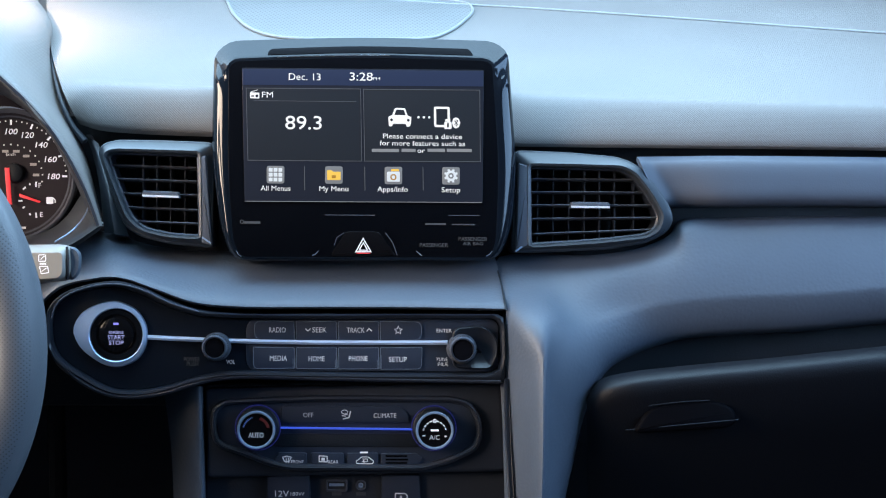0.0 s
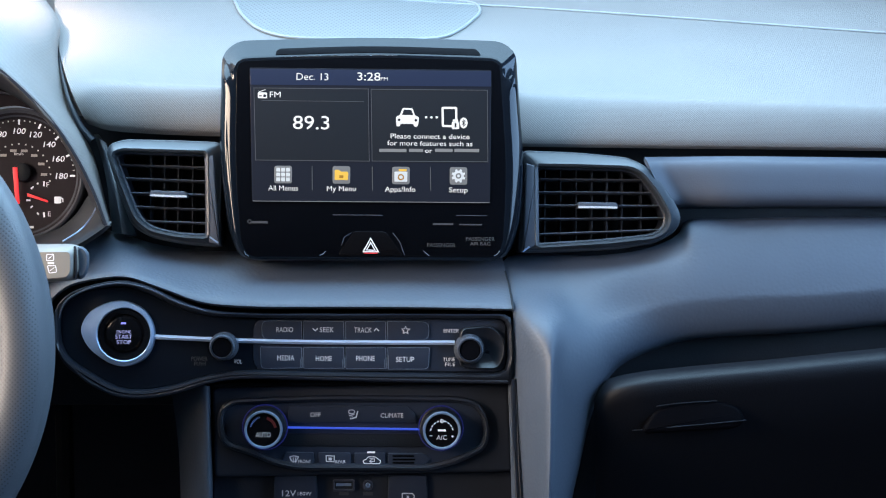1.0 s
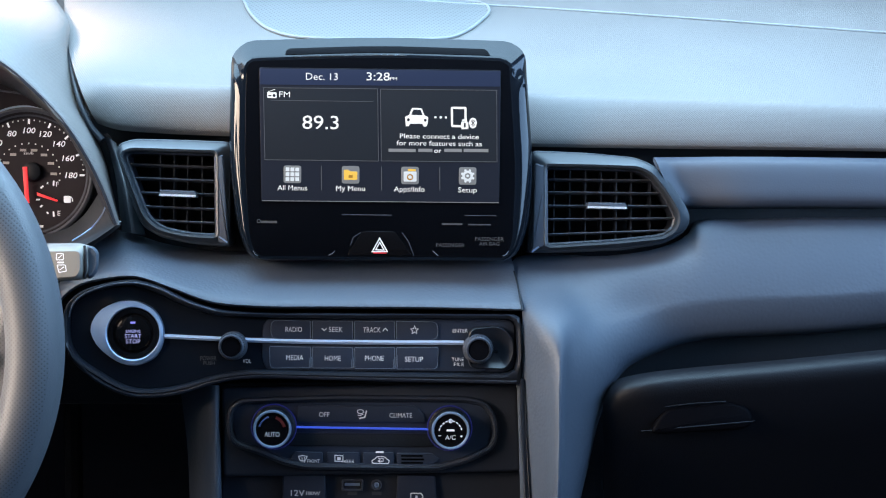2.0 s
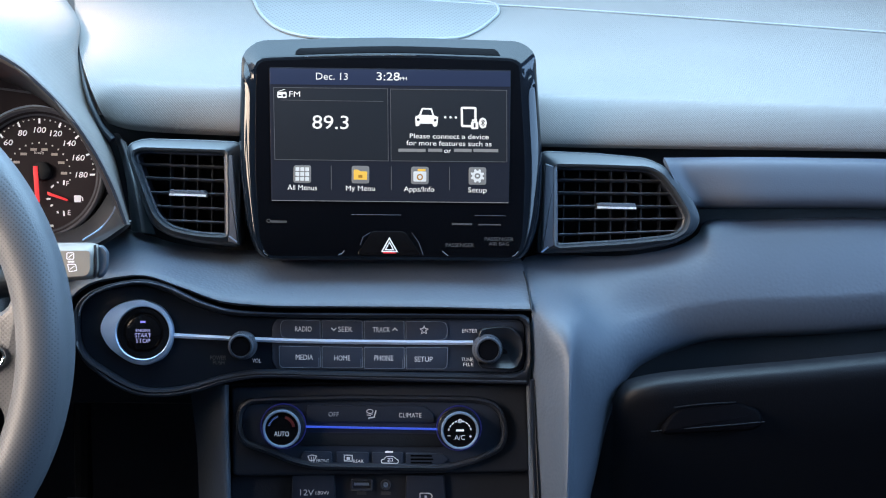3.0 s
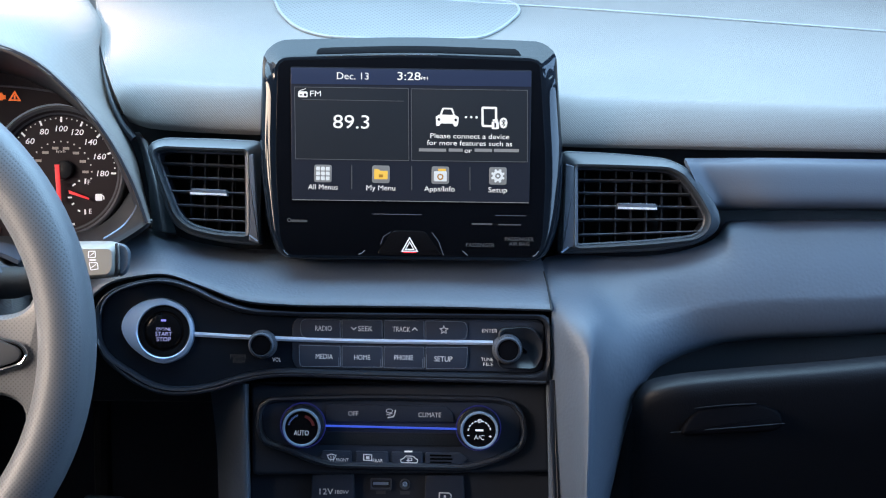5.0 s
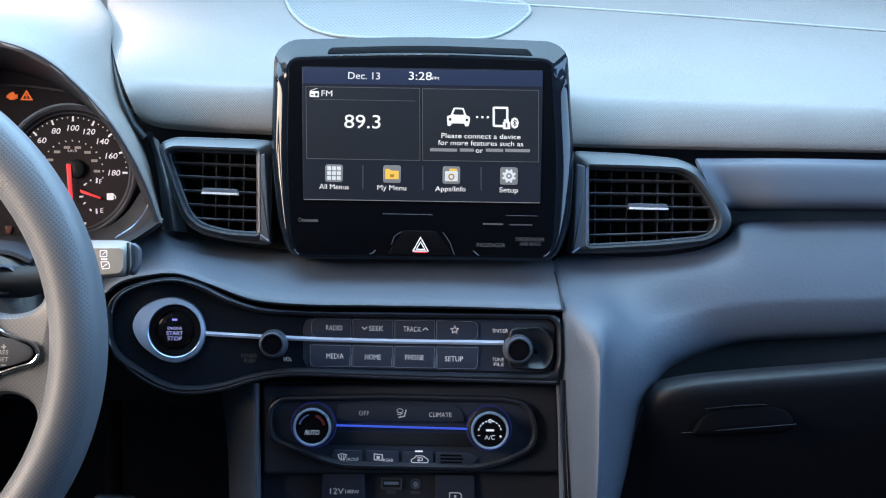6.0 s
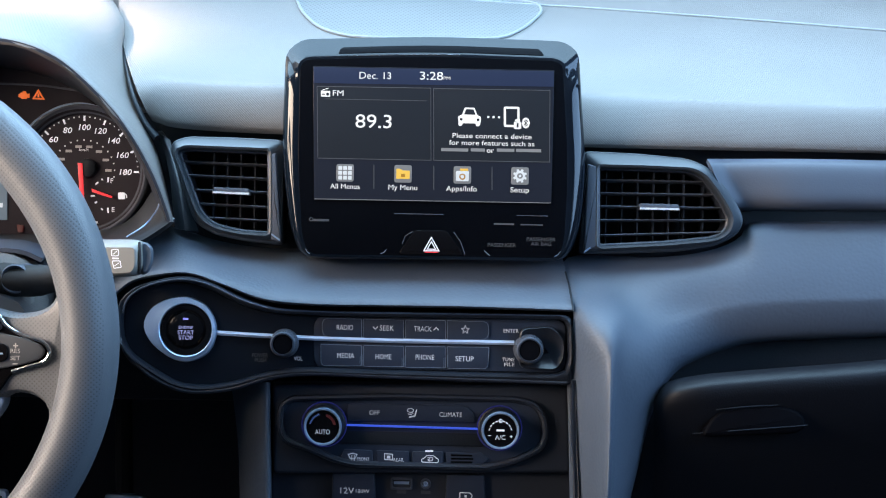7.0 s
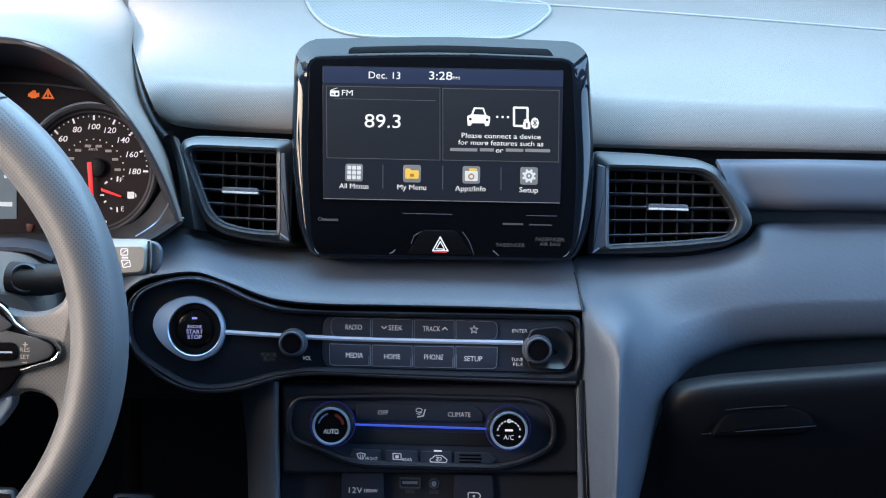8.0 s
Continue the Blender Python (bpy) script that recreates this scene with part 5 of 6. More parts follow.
part("printed_bar", bar(-0.003, -0.1754, 0.0122, 0.00691, 0.00244), FAINT, aux)
tray = thing("charging_tray_lid", 0.0264, -0.174, 0.013, "black charging tray lid with a phone symbol", "tray lid")
part("lid", plate(rounded([(0.0115, -0.1614), (0.0389, -0.1616), (0.0407, -0.1887), (0.0112, -0.1893)], .002, 3), .010, .017, .001), BUTTON, tray)
part("phone_mark", stroke(rounded([(0.0215, -0.1743), (0.0288, -0.1744), (0.0304, -0.1764), (0.0289, -0.1797), (0.0216, -0.1798)], .0006, 2), .0172, .0007, closed=True), INK, tray)
part("bolt_mark", bar(0.0256, -0.1769, 0.0172, 0.00163, 0.00163), INK, tray)

# ---- instrument binnacle ----
cluster = thing("instrument_cluster", -0.3086, 0.0745, -0.03, "hooded dark instrument cluster with a lit speedometer", "instrument cluster")
rim = [(-0.4728, 0.0336, 0.05), (-0.4387, 0.0931, 0.05), (-0.3884, 0.1256, 0.05), (-0.3417, 0.1399, 0.05), (-0.3104, 0.1413, 0.05), (-0.2868, 0.1379, 0.05), (-0.2636, 0.1285, 0.048), (-0.2401, 0.1095, 0.046), (-0.2208, 0.0883, 0.042), (-0.2058, 0.0645, 0.036), (-0.1945, 0.0403, 0.03), (-0.1863, 0.0158, 0.024)]
lip_in = [(-0.4679, 0.0321, 0.052), (-0.4347, 0.0907, 0.052), (-0.386, 0.123, 0.052), (-0.3402, 0.1369, 0.052), (-0.3097, 0.1383, 0.052), (-0.2873, 0.1348, 0.052), (-0.2645, 0.1254, 0.05), (-0.2415, 0.1065, 0.048), (-0.2227, 0.0857, 0.044), (-0.2081, 0.0627, 0.038), (-0.1973, 0.0394, 0.032), (-0.1895, 0.0157, 0.026)]
deep = [(-0.5013, 0.0308, -0.045), (-0.468, 0.0852, -0.045), (-0.4183, 0.1211, -0.048), (-0.3754, 0.1297, -0.048), (-0.3409, 0.1322, -0.048), (-0.3158, 0.1301, -0.048), (-0.2924, 0.1237, -0.048), (-0.2663, 0.1104, -0.048), (-0.2421, 0.0892, -0.046), (-0.2243, 0.062, -0.038), (-0.2104, 0.0389, -0.022), (-0.2001, 0.0162, -0.01)]
crown = [(-0.5136, 0.0473, 0), (-0.4836, 0.126, -0.03), (-0.4329, 0.1642, -0.05), (-0.3806, 0.18, -0.06), (-0.3413, 0.1817, -0.06), (-0.3063, 0.1754, -0.06), (-0.2733, 0.1596, -0.06), (-0.2509, 0.1319, -0.045), (-0.2327, 0.1046, -0.035), (-0.2138, 0.0774, -0.02), (-0.2016, 0.0495, -0.01), (-0.1912, 0.0182, 0)]
saddle = [(-0.6013, 0.0615, -0.12), (-0.5673, 0.1695, -0.16), (-0.4953, 0.2128, -0.18), (-0.4349, 0.2301, -0.2), (-0.3809, 0.2336, -0.2), (-0.3266, 0.2249, -0.2), (-0.2760, 0.1973, -0.19), (-0.2587, 0.1553, -0.13), (-0.2416, 0.1196, -0.085), (-0.2276, 0.0923, -0.065), (-0.2148, 0.0726, -0.055), (-0.1972, 0.0209, -0.03)]
rear = [(-0.6630, 0.0752, -0.2), (-0.6211, 0.2009, -0.24), (-0.5336, 0.2422, -0.26), (-0.4635, 0.2607, -0.28), (-0.4007, 0.2647, -0.28), (-0.3351, 0.2536, -0.27), (-0.2881, 0.2106, -0.25), (-0.2714, 0.1634, -0.19), (-0.2517, 0.1250, -0.135), (-0.2363, 0.0961, -0.11), (-0.2230, 0.0756, -0.1), (-0.2001, 0.0217, -0.05)]
part("hood", sheet([lip_in, rim, crown, saddle, rear], 6, 6, .003), PAD, cluster, "soft grained hood")
part("hood_flank", sheet([[(-0.215, 0.0868, -0.062), (-0.2071, 0.0695, -0.05), (-0.2001, 0.0475, -0.038), (-0.1961, 0.0281, -0.03), (-0.1934, 0.0116, -0.024)], [(-0.2092, 0.0833, -0.05), (-0.2005, 0.0667, -0.038), (-0.1928, 0.0462, -0.026), (-0.1876, 0.0275, -0.018), (-0.1837, 0.0107, -0.012)], [(-0.2031, 0.0797, -0.046), (-0.1941, 0.0629, -0.036), (-0.186, 0.043, -0.026), (-0.1803, 0.0252, -0.02), (-0.1743, 0.0093, -0.016)]], 5, 4), SURROUND, cluster, "dark flank below the hood")
part("hood_lining", sheet([lip_in, [tuple(Vector(a).lerp(Vector(b), .5)) for a, b in zip(lip_in, deep)], deep], 6, 5, .002), FRAME, cluster)
part("lower_surround", sheet([
    [(-0.1851, 0.0183, 0.022), (-0.1939, 0.0107, 0.03), (-0.2057, 0.0025, 0.034), (-0.2325, -0.0093, 0.034), (-0.2722, -0.0173, 0.034), (-0.3319, -0.0209, 0.034), (-0.4634, -0.0213, 0.034)],
    [(-0.1895, 0.0207, 0.02), (-0.1983, 0.0123, 0.024), (-0.211, 0.0048, 0.028), (-0.2356, -0.0045, 0.028), (-0.274, -0.0101, 0.028), (-0.3341, -0.013, 0.028), (-0.4664, -0.0134, 0.028)],
    [(-0.2012, 0.0328, -0.01), (-0.2101, 0.0193, -0.01), (-0.2241, 0.0099, -0.01), (-0.2472, 0.0036, -0.01), (-0.2852, 0.0003, -0.012), (-0.3476, -0.0019, -0.012), (-0.4852, -0.0031, -0.012)],
    [(-0.2144, 0.0396, -0.04), (-0.224, 0.0248, -0.04), (-0.2366, 0.0143, -0.04), (-0.26, 0.0087, -0.045), (-0.2943, 0.0063, -0.045), (-0.3588, 0.0041, -0.045), (-0.5007, 0.0028, -0.045)]], 5, 5, .003), SURROUND, cluster, "satin grey lower surround of the dials")
part("chrome_edge", tube(curve([(-0.2186, 0.0043, 0.026), (-0.2068, 0.013, 0.022), (-0.2009, 0.0231, 0.012), (-0.1997, 0.0325, 0)], 6), .0006, 8), SATIN, cluster, "thin silver edge")
dialface = part("dial_face", plate([(-0.5222, 0.0932), (-0.4708, 0.1159), (-0.3761, 0.1317), (-0.3329, 0.1335), (-0.3026, 0.1298), (-0.2808, 0.1216), (-0.2589, 0.1056), (-0.2368, 0.0853), (-0.2212, 0.0606), (-0.2164, 0.0369), (-0.2353, 0.0128), (-0.2956, 0.0007), (-0.5202, -0.004)], -.06, -.05, .001), DIAL, cluster)
part("trim_line", tube(curve([(-0.426, 0.1138, -0.046), (-0.3658, 0.118, -0.046), (-0.3314, 0.1192, -0.046), (-0.3012, 0.1185, -0.046), (-0.2725, 0.1151, -0.045)], 6), .0008, 8), TRIM, cluster)
part("chrome_arc", tube(curve([(-0.312, 0.0824, -0.044), (-0.3036, 0.0916, -0.044), (-0.2943, 0.0983, -0.044), (-0.2832, 0.1032, -0.044), (-0.2695, 0.1052, -0.044), (-0.2539, 0.1021, -0.044)], 6), .0010, 8), SATIN, cluster, "thin silver arc round the speedometer")
gx, gy, gz = -0.2681, 0.0543, -0.048
U = 0.00043
gauge = part("speedometer", lathe([(118 * U, -.05), (117 * U, -.044), (108 * U, -.0425), (102 * U, -.0465), (100 * U, -.0485), (.0003, -.0485)], gx, gy, 96), DIAL, cluster, "black speedometer dial with white figures")
part("dial_bezel", lathe([(118.5 * U, -.0465), (117 * U, -.0415), (113 * U, -.0405), (102 * U, -.046)], gx, gy, 96, False), TRIM, gauge)
for mph in range(0, 181, 5):
    a = radians(90 + (100 - mph) * 1.125)
    c, s = math.cos(a), math.sin(a)
    if mph % 20 == 0:
        part("tick", stroke([(gx + c * 89 * U, gy + s * 89 * U), (gx + c * 98 * U, gy + s * 98 * U)], -.0484, 3.4 * U), INK_BRIGHT, gauge)
        lettering(str(mph), gx + c * 76 * U * (1.0 if mph < 100 else .97), gy + s * 78 * U, -.0483, 10.4 * U, INK_BRIGHT, gauge, width=(20.5 if mph > 99 else 15.5) * U if mph else 0, bold=.00006, slant=0.18)
    else:
        part("tick", bar(gx + c * 96 * U, gy + s * 96 * U, -.0484, 2.2 * U, 2.2 * U), INK, gauge)
for k in range(15):
    a = radians(165 - k * 12.5)
    c, s = math.cos(a), math.sin(a)
    part("tick", bar(gx + c * 55 * U, gy + s * 55 * U, -.0484, 2.4 * U, 2.4 * U), INK, gauge)
    if k % 2:
        part("printed_bar", bar(gx + c * 44 * U, gy + s * 44 * U, -.0484, 11 * U, 4.5 * U), FAINT_LIT, gauge)
lettering("km/h", gx, gy + 38 * U, -.0483, 5.5 * U, INK, gauge, width=16 * U)
part("needle_hub", lathe([(17 * U, -.0485), (16 * U, -.044), (12 * U, -.0428), (.0003, -.0425)], gx + 7 * U, gy + 5 * U, 40), DARK, gauge)
part("needle", plate([(-0.271, 0.0599), (-0.2676, 0.06), (-0.2657, 0.0326), (-0.2687, 0.0325)], -.043, -.0415, .0004), RED_LED, gauge, "glowing red needle")
part("fuel_needle", plate([(-0.2608, 0.0409), (-0.2603, 0.0384), (-0.2456, 0.034), (-0.2452, 0.0353)], -.0455, -.044, .0002), RED_LED, gauge, "glowing red fuel needle")
for quad in ([(-0.2622, 0.0355), (-0.2592, 0.0356)], [(-0.2589, 0.0442), (-0.2568, 0.046)], [(-0.2543, 0.0477), (-0.2534, 0.0486)], [(-0.2491, 0.05), (-0.2493, 0.0461)], [(-0.2591, 0.03), (-0.2574, 0.0313)], [(-0.2542, 0.0262), (-0.2529, 0.0249)], [(-0.2491, 0.0267), (-0.2488, 0.0228)]):
    part("tick", stroke(quad, -.0484, 3 * U), INK_BRIGHT, gauge)
x, y, z = -0.2465, 0.0475, -0.0483
lettering("F", x, y, z, 9 * U, INK_BRIGHT, gauge)
x, y, z = -0.2451, 0.0255, -0.0483
lettering("E", x, y, z, 9 * U, INK_BRIGHT, gauge)
part("fuel_pump_mark", plate(rounded([(-0.2415, 0.0385), (-0.2363, 0.0386), (-0.2362, 0.0334), (-0.2414, 0.0333)], .0008, 2), -.0485, -.0481, .0001), INK_BRIGHT, gauge)
part("pump_hose", stroke([(-0.2363, 0.0377), (-0.235, 0.0365), (-0.2349, 0.0343)], -.0484, .0007), INK_BRIGHT, gauge)
x, y, z = -0.2583, 0.0153, -0.0483
part("printed_bar", bar(x, y, z, 8 * U, 4 * U), INK, gauge)
engine = part("engine_lamp", plate([(-0.3187, 0.112), (-0.3174, 0.112), (-0.3174, 0.1131), (-0.3157, 0.1132), (-0.3157, 0.1142), (-0.3132, 0.1143), (-0.3131, 0.1132), (-0.312, 0.1122), (-0.3105, 0.1126), (-0.3105, 0.1092), (-0.312, 0.1096), (-0.3128, 0.1085), (-0.3165, 0.1084), (-0.3174, 0.1097), (-0.3187, 0.1096)], -.0499, -.0488, .0002), ORANGE_LED, cluster, "orange engine warning lamp")
alert = part("alert_lamp", stroke([(-0.3037, 0.1149), (-0.2997, 0.1087), (-0.3074, 0.1088)], -.0492, .0014, .0004, closed=True), ORANGE_LED, cluster, "orange triangle warning lamp")
part("alert_bar", stroke([(-0.3036, 0.1128), (-0.3036, 0.1097)], -.0492, .0012, .0004), ORANGE_LED, alert)
info = part("trip_screen", plate([(-0.4344, 0.0586), (-0.3266, 0.0609), (-0.3257, 0.016), (-0.4335, 0.0138)], -.0499, -.0486, .0002), LCD_TRIP, cluster, "pale blue trip screen")
x, y, z = -0.3337, 0.0482, -0.0485
part("figure_bar", bar(x, y, z, 9 * U, 6 * U), LCD_PALE, info)
x, y, z = -0.3345, 0.0271, -0.0485
part("figure_bar", bar(x, y, z, 26 * U, 8 * U), LCD_PALE, info)
part("red_mark", plate(rounded([(-0.3181, 0.0127), (-0.3125, 0.012), (-0.3133, 0.0068), (-0.3171, 0.0067)], .001, 2), -.0499, -.048, .0002), HOT, cluster)

# ---- steering column and stalk ----
column = thing("steering_column_shroud", -0.3607, -0.0472, 0.03, "dark plastic steering column shroud behind the wheel", "column shroud")
part("shroud", loops([lift(even(rounded(q, .02, 5), 64), z) for q, z in (
    ([(-0.4959, -0.01), (-0.3065, -0.006), (-0.2832, -0.0162), (-0.2787, -0.0714), (-0.3046, -0.0966), (-0.494, -0.1006)], -.06),
    ([(-0.4719, -0.0095), (-0.2955, -0.0058), (-0.2741, -0.0155), (-0.2699, -0.068), (-0.2937, -0.0901), (-0.4701, -0.0938)], .045),
    ([(-0.4547, -0.0228), (-0.2885, -0.0193), (-0.2694, -0.0264), (-0.2656, -0.0619), (-0.2872, -0.0813), (-0.4534, -0.0847)], .078),
    ([(-0.4472, -0.0388), (-0.2872, -0.0354), (-0.27, -0.041), (-0.2674, -0.0573), (-0.2864, -0.0763), (-0.4463, -0.0797)], .098))], True, True), PAD, column)
part("collar", lathe([(.0098, .07), (.0098, .0985), (.0088, .0998), (.0075, .0985), (.0072, .07)], *(-0.2756, -0.0249, 0.095)[:2], 32, False), TRIM, column)
part("column_band", sheet([[(-0.4795, -0.0063, 0), (-0.3643, -0.0014, 0), (-0.2984, 0.0008, 0), (-0.2776, -0.0054, 0)], [(-0.4561, -0.0115, 0.05), (-0.3464, -0.0076, 0.05), (-0.2877, -0.0056, 0.05), (-0.2711, -0.0116, 0.05)]], 5, 3, .003), TRIM, column)
stalk = thing("wiper_stalk", -0.2368, -0.0198, 0.08, "grey wiper stalk with white wiper symbols", "stalk")
part("stem", tube(curve([(-0.2874, -0.0252, 0.088), (-0.2674, -0.0262, 0.092), (-0.2444, -0.0227, 0.094), (-0.2144, -0.0146, 0.095)], 6), [.011] * 4 + [.0105] * 5 + [.0095] * 10, 16), RUBBER, stalk)
head = part("head", loops([lift(even(rounded(q, .005, 5), 56), z) for q, z in (
    ([(-0.2423, 0.0014), (-0.2018, 0.0023), (-0.1941, -0.0006), (-0.1923, -0.0151), (-0.199, -0.0214), (-0.2417, -0.0245)], .075),
    ([(-0.2387, 0.0018), (-0.1975, 0.0026), (-0.1895, -0.0002), (-0.1877, -0.0148), (-0.1943, -0.0213), (-0.2382, -0.0249)], .092),
    ([(-0.2359, -0.0016), (-0.1972, -0.0008), (-0.1953, -0.003), (-0.195, -0.0156), (-0.1975, -0.0205), (-0.2354, -0.0232)], .1015),
    ([(-0.2337, -0.0034), (-0.1981, -0.0027), (-0.1966, -0.0041), (-0.1964, -0.0149), (-0.1985, -0.019), (-0.2333, -0.0216)], .1035))], True, True), GREIGE, stalk, "rounded grey stalk head")
part("end_cap", loops([lift(even(rounded(q, .003, 4), 48), z) for q, z in (
    ([(-0.1973, 0.0016), (-0.1927, 0.0002), (-0.19, -0.0036), (-0.1901, -0.0143), (-0.1931, -0.0197), (-0.1969, -0.0213)], .076), ([(-0.194, 0.0016), (-0.1891, 0.0002), (-0.186, -0.0035), (-0.1862, -0.014), (-0.1894, -0.0197), (-0.1935, -0.0213)], .094), ([(-0.1924, 0.0001), (-0.1894, -0.001), (-0.1871, -0.0043), (-0.1873, -0.0132), (-0.1898, -0.0178), (-0.192, -0.0189)], .0975))], True, True), PANEL, stalk)
part("cap_groove", tube(curve([(-0.1946, 0.0008, 0.0985), (-0.1936, -0.0055, 0.1005), (-0.1935, -0.0141, 0.1005), (-0.1945, -0.0201, 0.0985)], 5), .0009, 6), DARK, stalk)
for quad in ([(-0.2115, -0.0044), (-0.2071, -0.0043), (-0.207, -0.0084), (-0.2115, -0.0085)], [(-0.211, -0.0118), (-0.2058, -0.0117), (-0.205, -0.0158), (-0.2098, -0.0166)]):
    part("wiper_mark", stroke(rounded(quad, .0006, 2), .1036, .0006, closed=True), INK_BRIGHT, head)
part("wiper_blade_mark", stroke([(-0.2104, -0.0074), (-0.2078, -0.0051)], .1036, .0005), INK_BRIGHT, head)
part("wiper_blade_mark", stroke([(-0.2095, -0.0151), (-0.2065, -0.0129)], .1036, .0005), INK_BRIGHT, head)
part("wiper_text_bar", bar(-0.2088, -0.0101, 0.1036, 0.00409, 0.00112), INK_BRIGHT, head)

# ---- steering wheel ----
wheel = thing("steering_wheel", -0.3856, -0.0641, 0.15, "grey leather steering wheel with perforated grips and chrome-edged switches", "steering wheel")
wx, wy, wz = -0.379, -0.063, 0.165
R = 0.18511
RT = .0158
n = 160
rings = []
for k in range(n + 1):
    a = 2 * math.pi * k / n
    c, s = math.cos(a), math.sin(a)
    grip = 1 + .07 * math.exp(-((math.degrees(a) + 180) % 360 - 180 - 38) ** 2 / 300)
    ring_pts = []
    for j in range(20):
        b = 2 * math.pi * j / 20
        r = R - RT * grip + RT * grip * math.cos(b) * (1.0 + .12 * (math.cos(b) > 0))
        ring_pts.append(Vector((wx + c * min(r, R), wy + s * min(r, R), wz + RT * 1.3 * math.sin(b) - .004 * math.cos(b))))
    rings.append(ring_pts)
bm = loops(rings)
bmesh.ops.remove_doubles(bm, verts=bm.verts[:], dist=1e-6)
part("rim", bm, LEATHER, wheel, "grey grained leather rim")
for a in (54, -62):
    c, s = math.cos(radians(a)), math.sin(radians(a))
    part("cross_seam", tube([(wx + c * (R - RT + RT * 1.03 * math.cos(b)), wy + s * (R - RT + RT * 1.03 * math.cos(b)), wz + RT * 1.32 * math.sin(b)) for b in [math.pi * i / 14 for i in range(15)]], .0006, 6), SEAM, wheel)
grid = []
for k in range(97):
    a = radians(-72 + k * 1.3)
    c, s = math.cos(a), math.sin(a)
    grip = 1 + .07 * math.exp(-(math.degrees(a) - 38) ** 2 / 300)
    q = RT * 1.012
    row = []
    for b in [radians(50 + 9 * j) for j in range(17)]:
        r = R - RT * grip + q * grip * math.cos(b) * (1.0 + .12 * (math.cos(b) > 0))
        row.append(Vector((wx + c * r, wy + s * r, wz + q * 1.3 * math.sin(b) - .004 * math.cos(b))))
    grid.append(row)
part("perforated_grip", loops(grid, closed=False), GRIP, wheel, "perforated grey leather grip")
part("shaft", lathe([(.032, .085), (.032, .135), (.05, .137), (.05, .15)], wx, wy, 40), DARK, wheel)
spoke = [(-0.2171, -0.0042), (-0.228, -0.0163), (-0.2313, -0.0271), (-0.2332, -0.0359), (-0.24, -0.0416), (-0.2546, -0.0443), (-0.2685, -0.0418), (-0.2966, -0.0337), (-0.3419, -0.0294), (-0.34, -0.1216), (-0.2914, -0.113), (-0.2707, -0.1035), (-0.257, -0.0934), (-0.2438, -0.0949), (-0.2367, -0.1007), (-0.2354, -0.1107), (-0.2376, -0.1212), (-0.218, -0.126), (-0.2118, -0.0598)]
part("spoke", loops([lift(shrink(even(curve(spoke, 5, True), 120), d), z) for d, z in ((.004, .146), (.0, .152), (.0, .158), (.0008, .162), (.0028, .1655), (.006, .1668))], True, True), GRIP, wheel, "perforated grey leather spoke")
part("hub", lathe([(.095, .13), (.1, .15), (.1, .168), (.094, .178), (.07, .188), (.03, .192), (.0005, .193)], wx, wy, 64), PANEL, wheel)
pod_line = [(-0.2967, -0.0265), (-0.2759, -0.0364), (-0.2661, -0.0431), (-0.259, -0.0519), (-0.2493, -0.0572), (-0.2368, -0.061), (-0.2329, -0.0668), (-0.2359, -0.0724), (-0.2475, -0.0764), (-0.2564, -0.0807), (-0.2624, -0.0905), (-0.2745, -0.1017), (-0.295, -0.1091)]
pod = part("switch_pod", loops([lift(shrink(even(rounded(pod_line, .004, 4), 110), d), z) for d, z in ((0, .155), (0, .168), (.0006, .1695), (.002, .1702))], True, True), GLOSS, wheel, "glossy dark switch pod")
part("chrome_trim", tube([(p.x, p.y, .1695) for p in curve([(-0.2794, -0.0344), (-0.2668, -0.0427), (-0.2594, -0.0519), (-0.2493, -0.0572), (-0.2368, -0.0612), (-0.2333, -0.0668), (-0.2359, -0.0722), (-0.2475, -0.0764), (-0.2557, -0.0793)], 6)], .0013, 8), CHROME, pod, "chrome edge")
part("switch_face", plate(rounded([(-0.2891, -0.047), (-0.2614, -0.056), (-0.2476, -0.0588), (-0.2379, -0.0627), (-0.235, -0.0668), (-0.2377, -0.071), (-0.2479, -0.0746), (-0.2609, -0.0773), (-0.2884, -0.0796)], .003, 4), .168, .1722, .001), SWITCH, pod)
part("rocker", plate(rounded([(-0.2884, -0.0627), (-0.2603, -0.0621), (-0.2578, -0.0641), (-0.2573, -0.071), (-0.26, -0.0731), (-0.2882, -0.0737)], .0015, 4), .171, .1736, .0008), GLOSS, pod)
part("rocker_line", stroke([(-0.2808, -0.0682), (-0.2602, -0.0681)], .1737, .0011), SATIN, pod)
x, y, z = -0.2532, -0.0664, 0.1724
lettering("RES", x, y, z, 0.00275, FAINT_LIT, pod, width=0.00585)
x, y, z = -0.2531, -0.0707, 0.1724
lettering("SET", x, y, z, 0.00275, FAINT_LIT, pod, width=0.00585)
x, y, z = -0.253, -0.0633, 0.1723
part("plus_mark", bar(x, y, z, .003, .0007), FAINT_LIT, pod)
part("plus_stem", bar(x, y, z, .0007, .003), FAINT_LIT, pod)
x, y, z = -0.2531, -0.0743, 0.1723
part("minus_mark", bar(x, y, z, .003, .0007), FAINT_LIT, pod)
part("upper_switch", plate(rounded([(-0.2888, -0.0418), (-0.2689, -0.0451), (-0.2605, -0.0525), (-0.2679, -0.0568), (-0.2886, -0.0555)], .003, 4), .168, .1725, .001), SWITCH, pod)
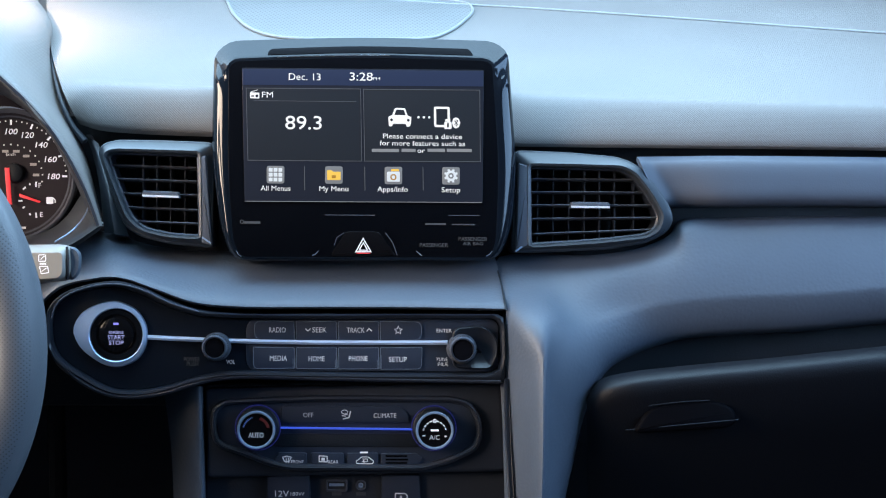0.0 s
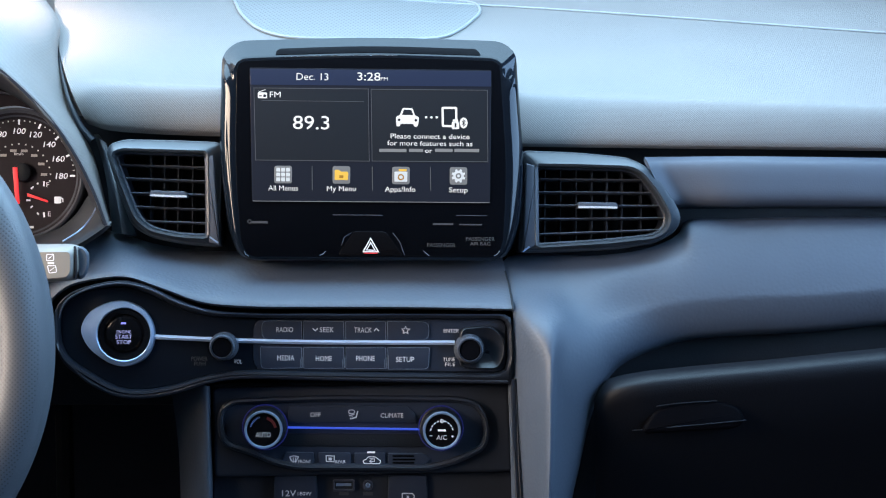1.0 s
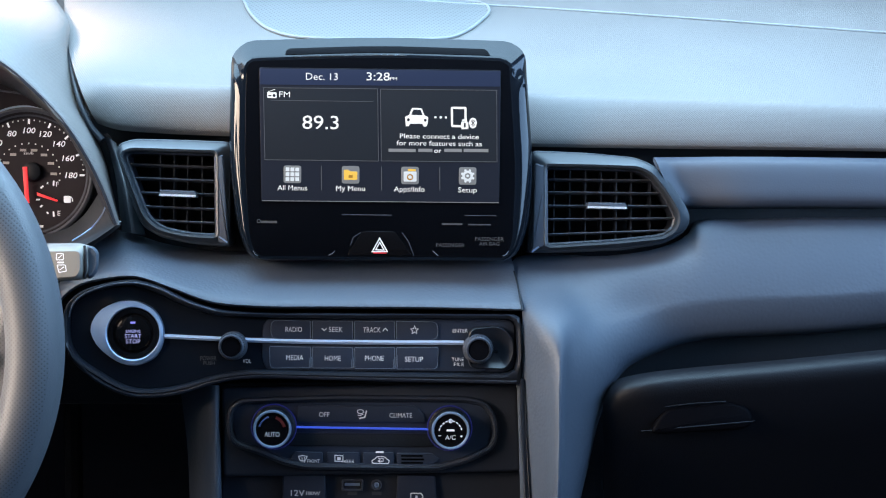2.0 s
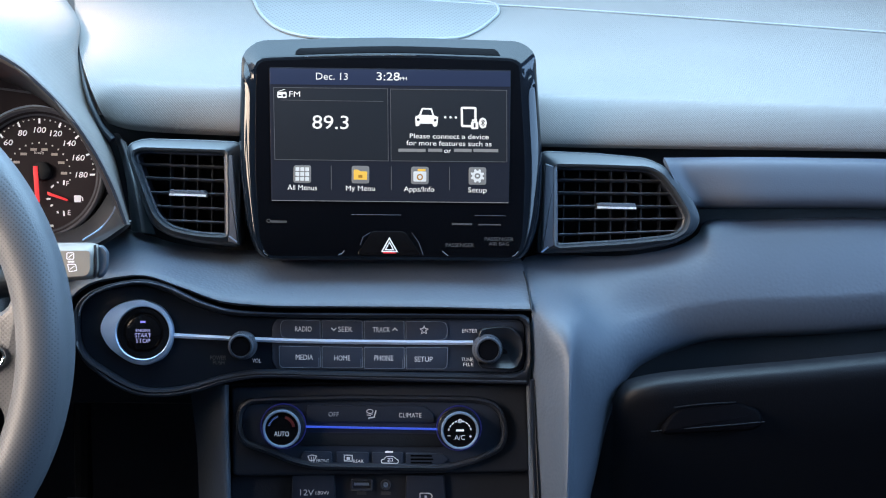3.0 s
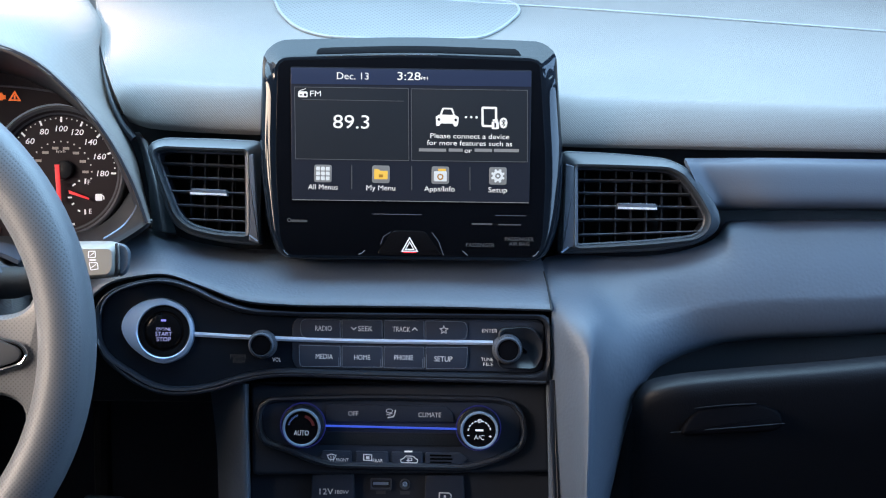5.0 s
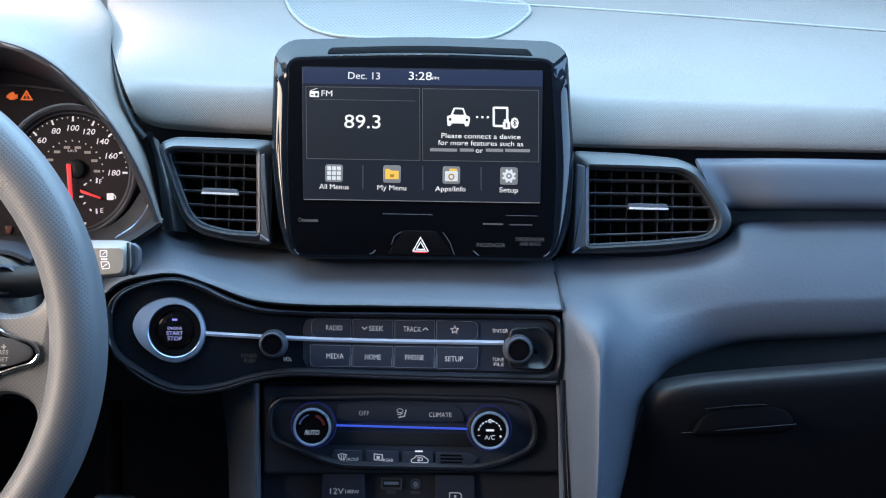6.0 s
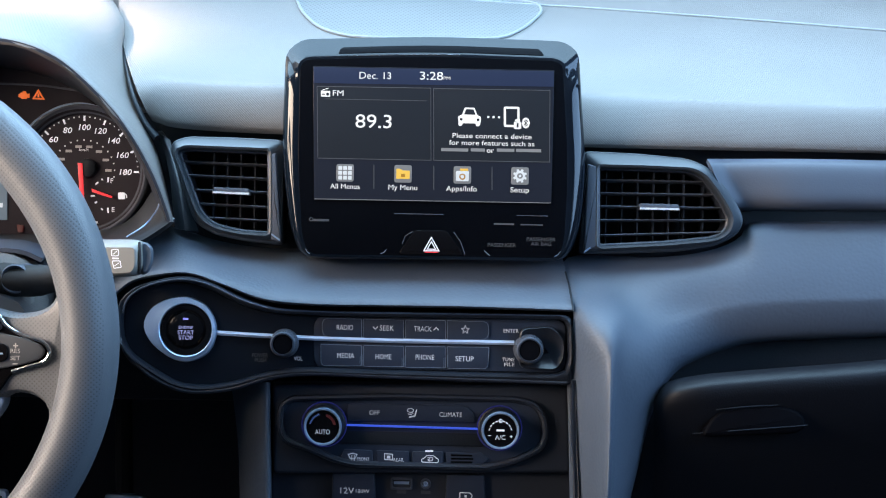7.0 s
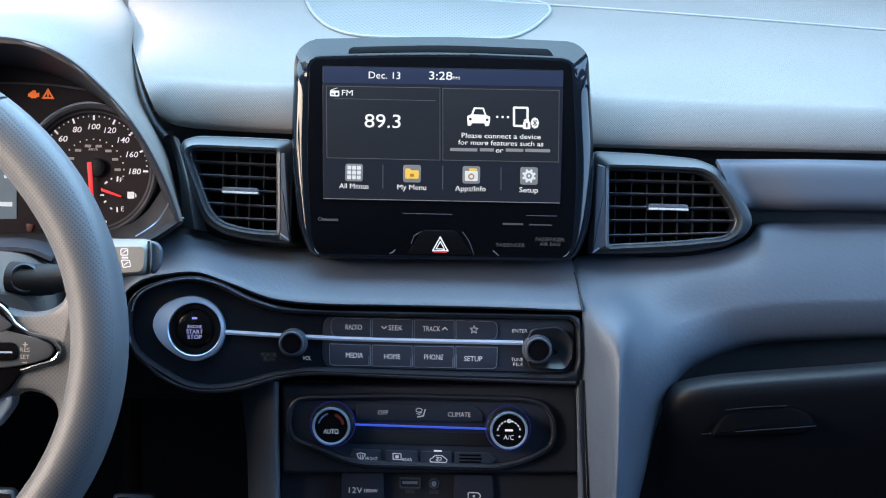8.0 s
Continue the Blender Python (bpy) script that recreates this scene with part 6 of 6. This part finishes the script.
part("lower_spoke_trim", plate(rounded([(-0.2987, -0.0954), (-0.2616, -0.0953), (-0.2628, -0.1022), (-0.2701, -0.1127), (-0.2877, -0.1295), (-0.298, -0.1298)], .004, 4), .150, .166, .002), SATIN, wheel, "satin silver lower spoke trim")


# ---- pedals ----
pedal = thing("accelerator_pedal", -0.2458, -0.214, -0.12, "silver-faced pedal with dark rubber bars", "pedal", "pedals in the footwell")
part("pad", plate(rounded([(-0.264, -0.2038), (-0.2313, -0.205), (-0.2265, -0.2573), (-0.261, -0.2581)], .004, 4), -.128, -.12, .0015), SATIN, pedal, "brushed silver face")
for quad in ([(-0.2604, -0.2073), (-0.2494, -0.2075), (-0.2493, -0.2125), (-0.2603, -0.2123)], [(-0.2457, -0.2074), (-0.2338, -0.2081), (-0.2332, -0.2131), (-0.2456, -0.2129)]):
    part("rubber_bar", plate(rounded(quad, .001, 3), -.121, -.1185, .0008), RUBBER, pedal)
part("arm", tube(curve([(-0.2467, -0.2549, -0.128), (-0.2539, -0.2429, -0.16), (-0.2686, -0.2152, -0.22), (-0.2797, -0.1499, -0.26), (-0.2788, -0.0873, -0.25)], 5), .008, 8), DARK, pedal)
brake = thing("brake_pedal", -0.341, -0.2124, -0.1, "silver-faced brake pedal with dark rubber bars", "pedal", "pedals in the footwell")
part("pad", plate(rounded([(-0.3774, -0.1982), (-0.3376, -0.1992), (-0.334, -0.2416), (-0.3765, -0.2425)], .004, 4), -.108, -.1, .0015), SATIN, brake, "brushed silver face")
for quad in ([(-0.3725, -0.2025), (-0.3589, -0.2027), (-0.3588, -0.2103), (-0.3723, -0.2102)], [(-0.3535, -0.2025), (-0.3408, -0.2032), (-0.3402, -0.2108), (-0.3533, -0.2107)]):
    part("rubber_bar", plate(rounded(quad, .001, 3), -.101, -.0985, .0008), RUBBER, brake)
part("arm", tube(curve([(-0.3592, -0.2393, -0.108), (-0.373, -0.2245, -0.15), (-0.397, -0.1929, -0.22), (-0.412, -0.1423, -0.26), (-0.4099, -0.09, -0.25)], 5), .008, 8), DARK, brake)
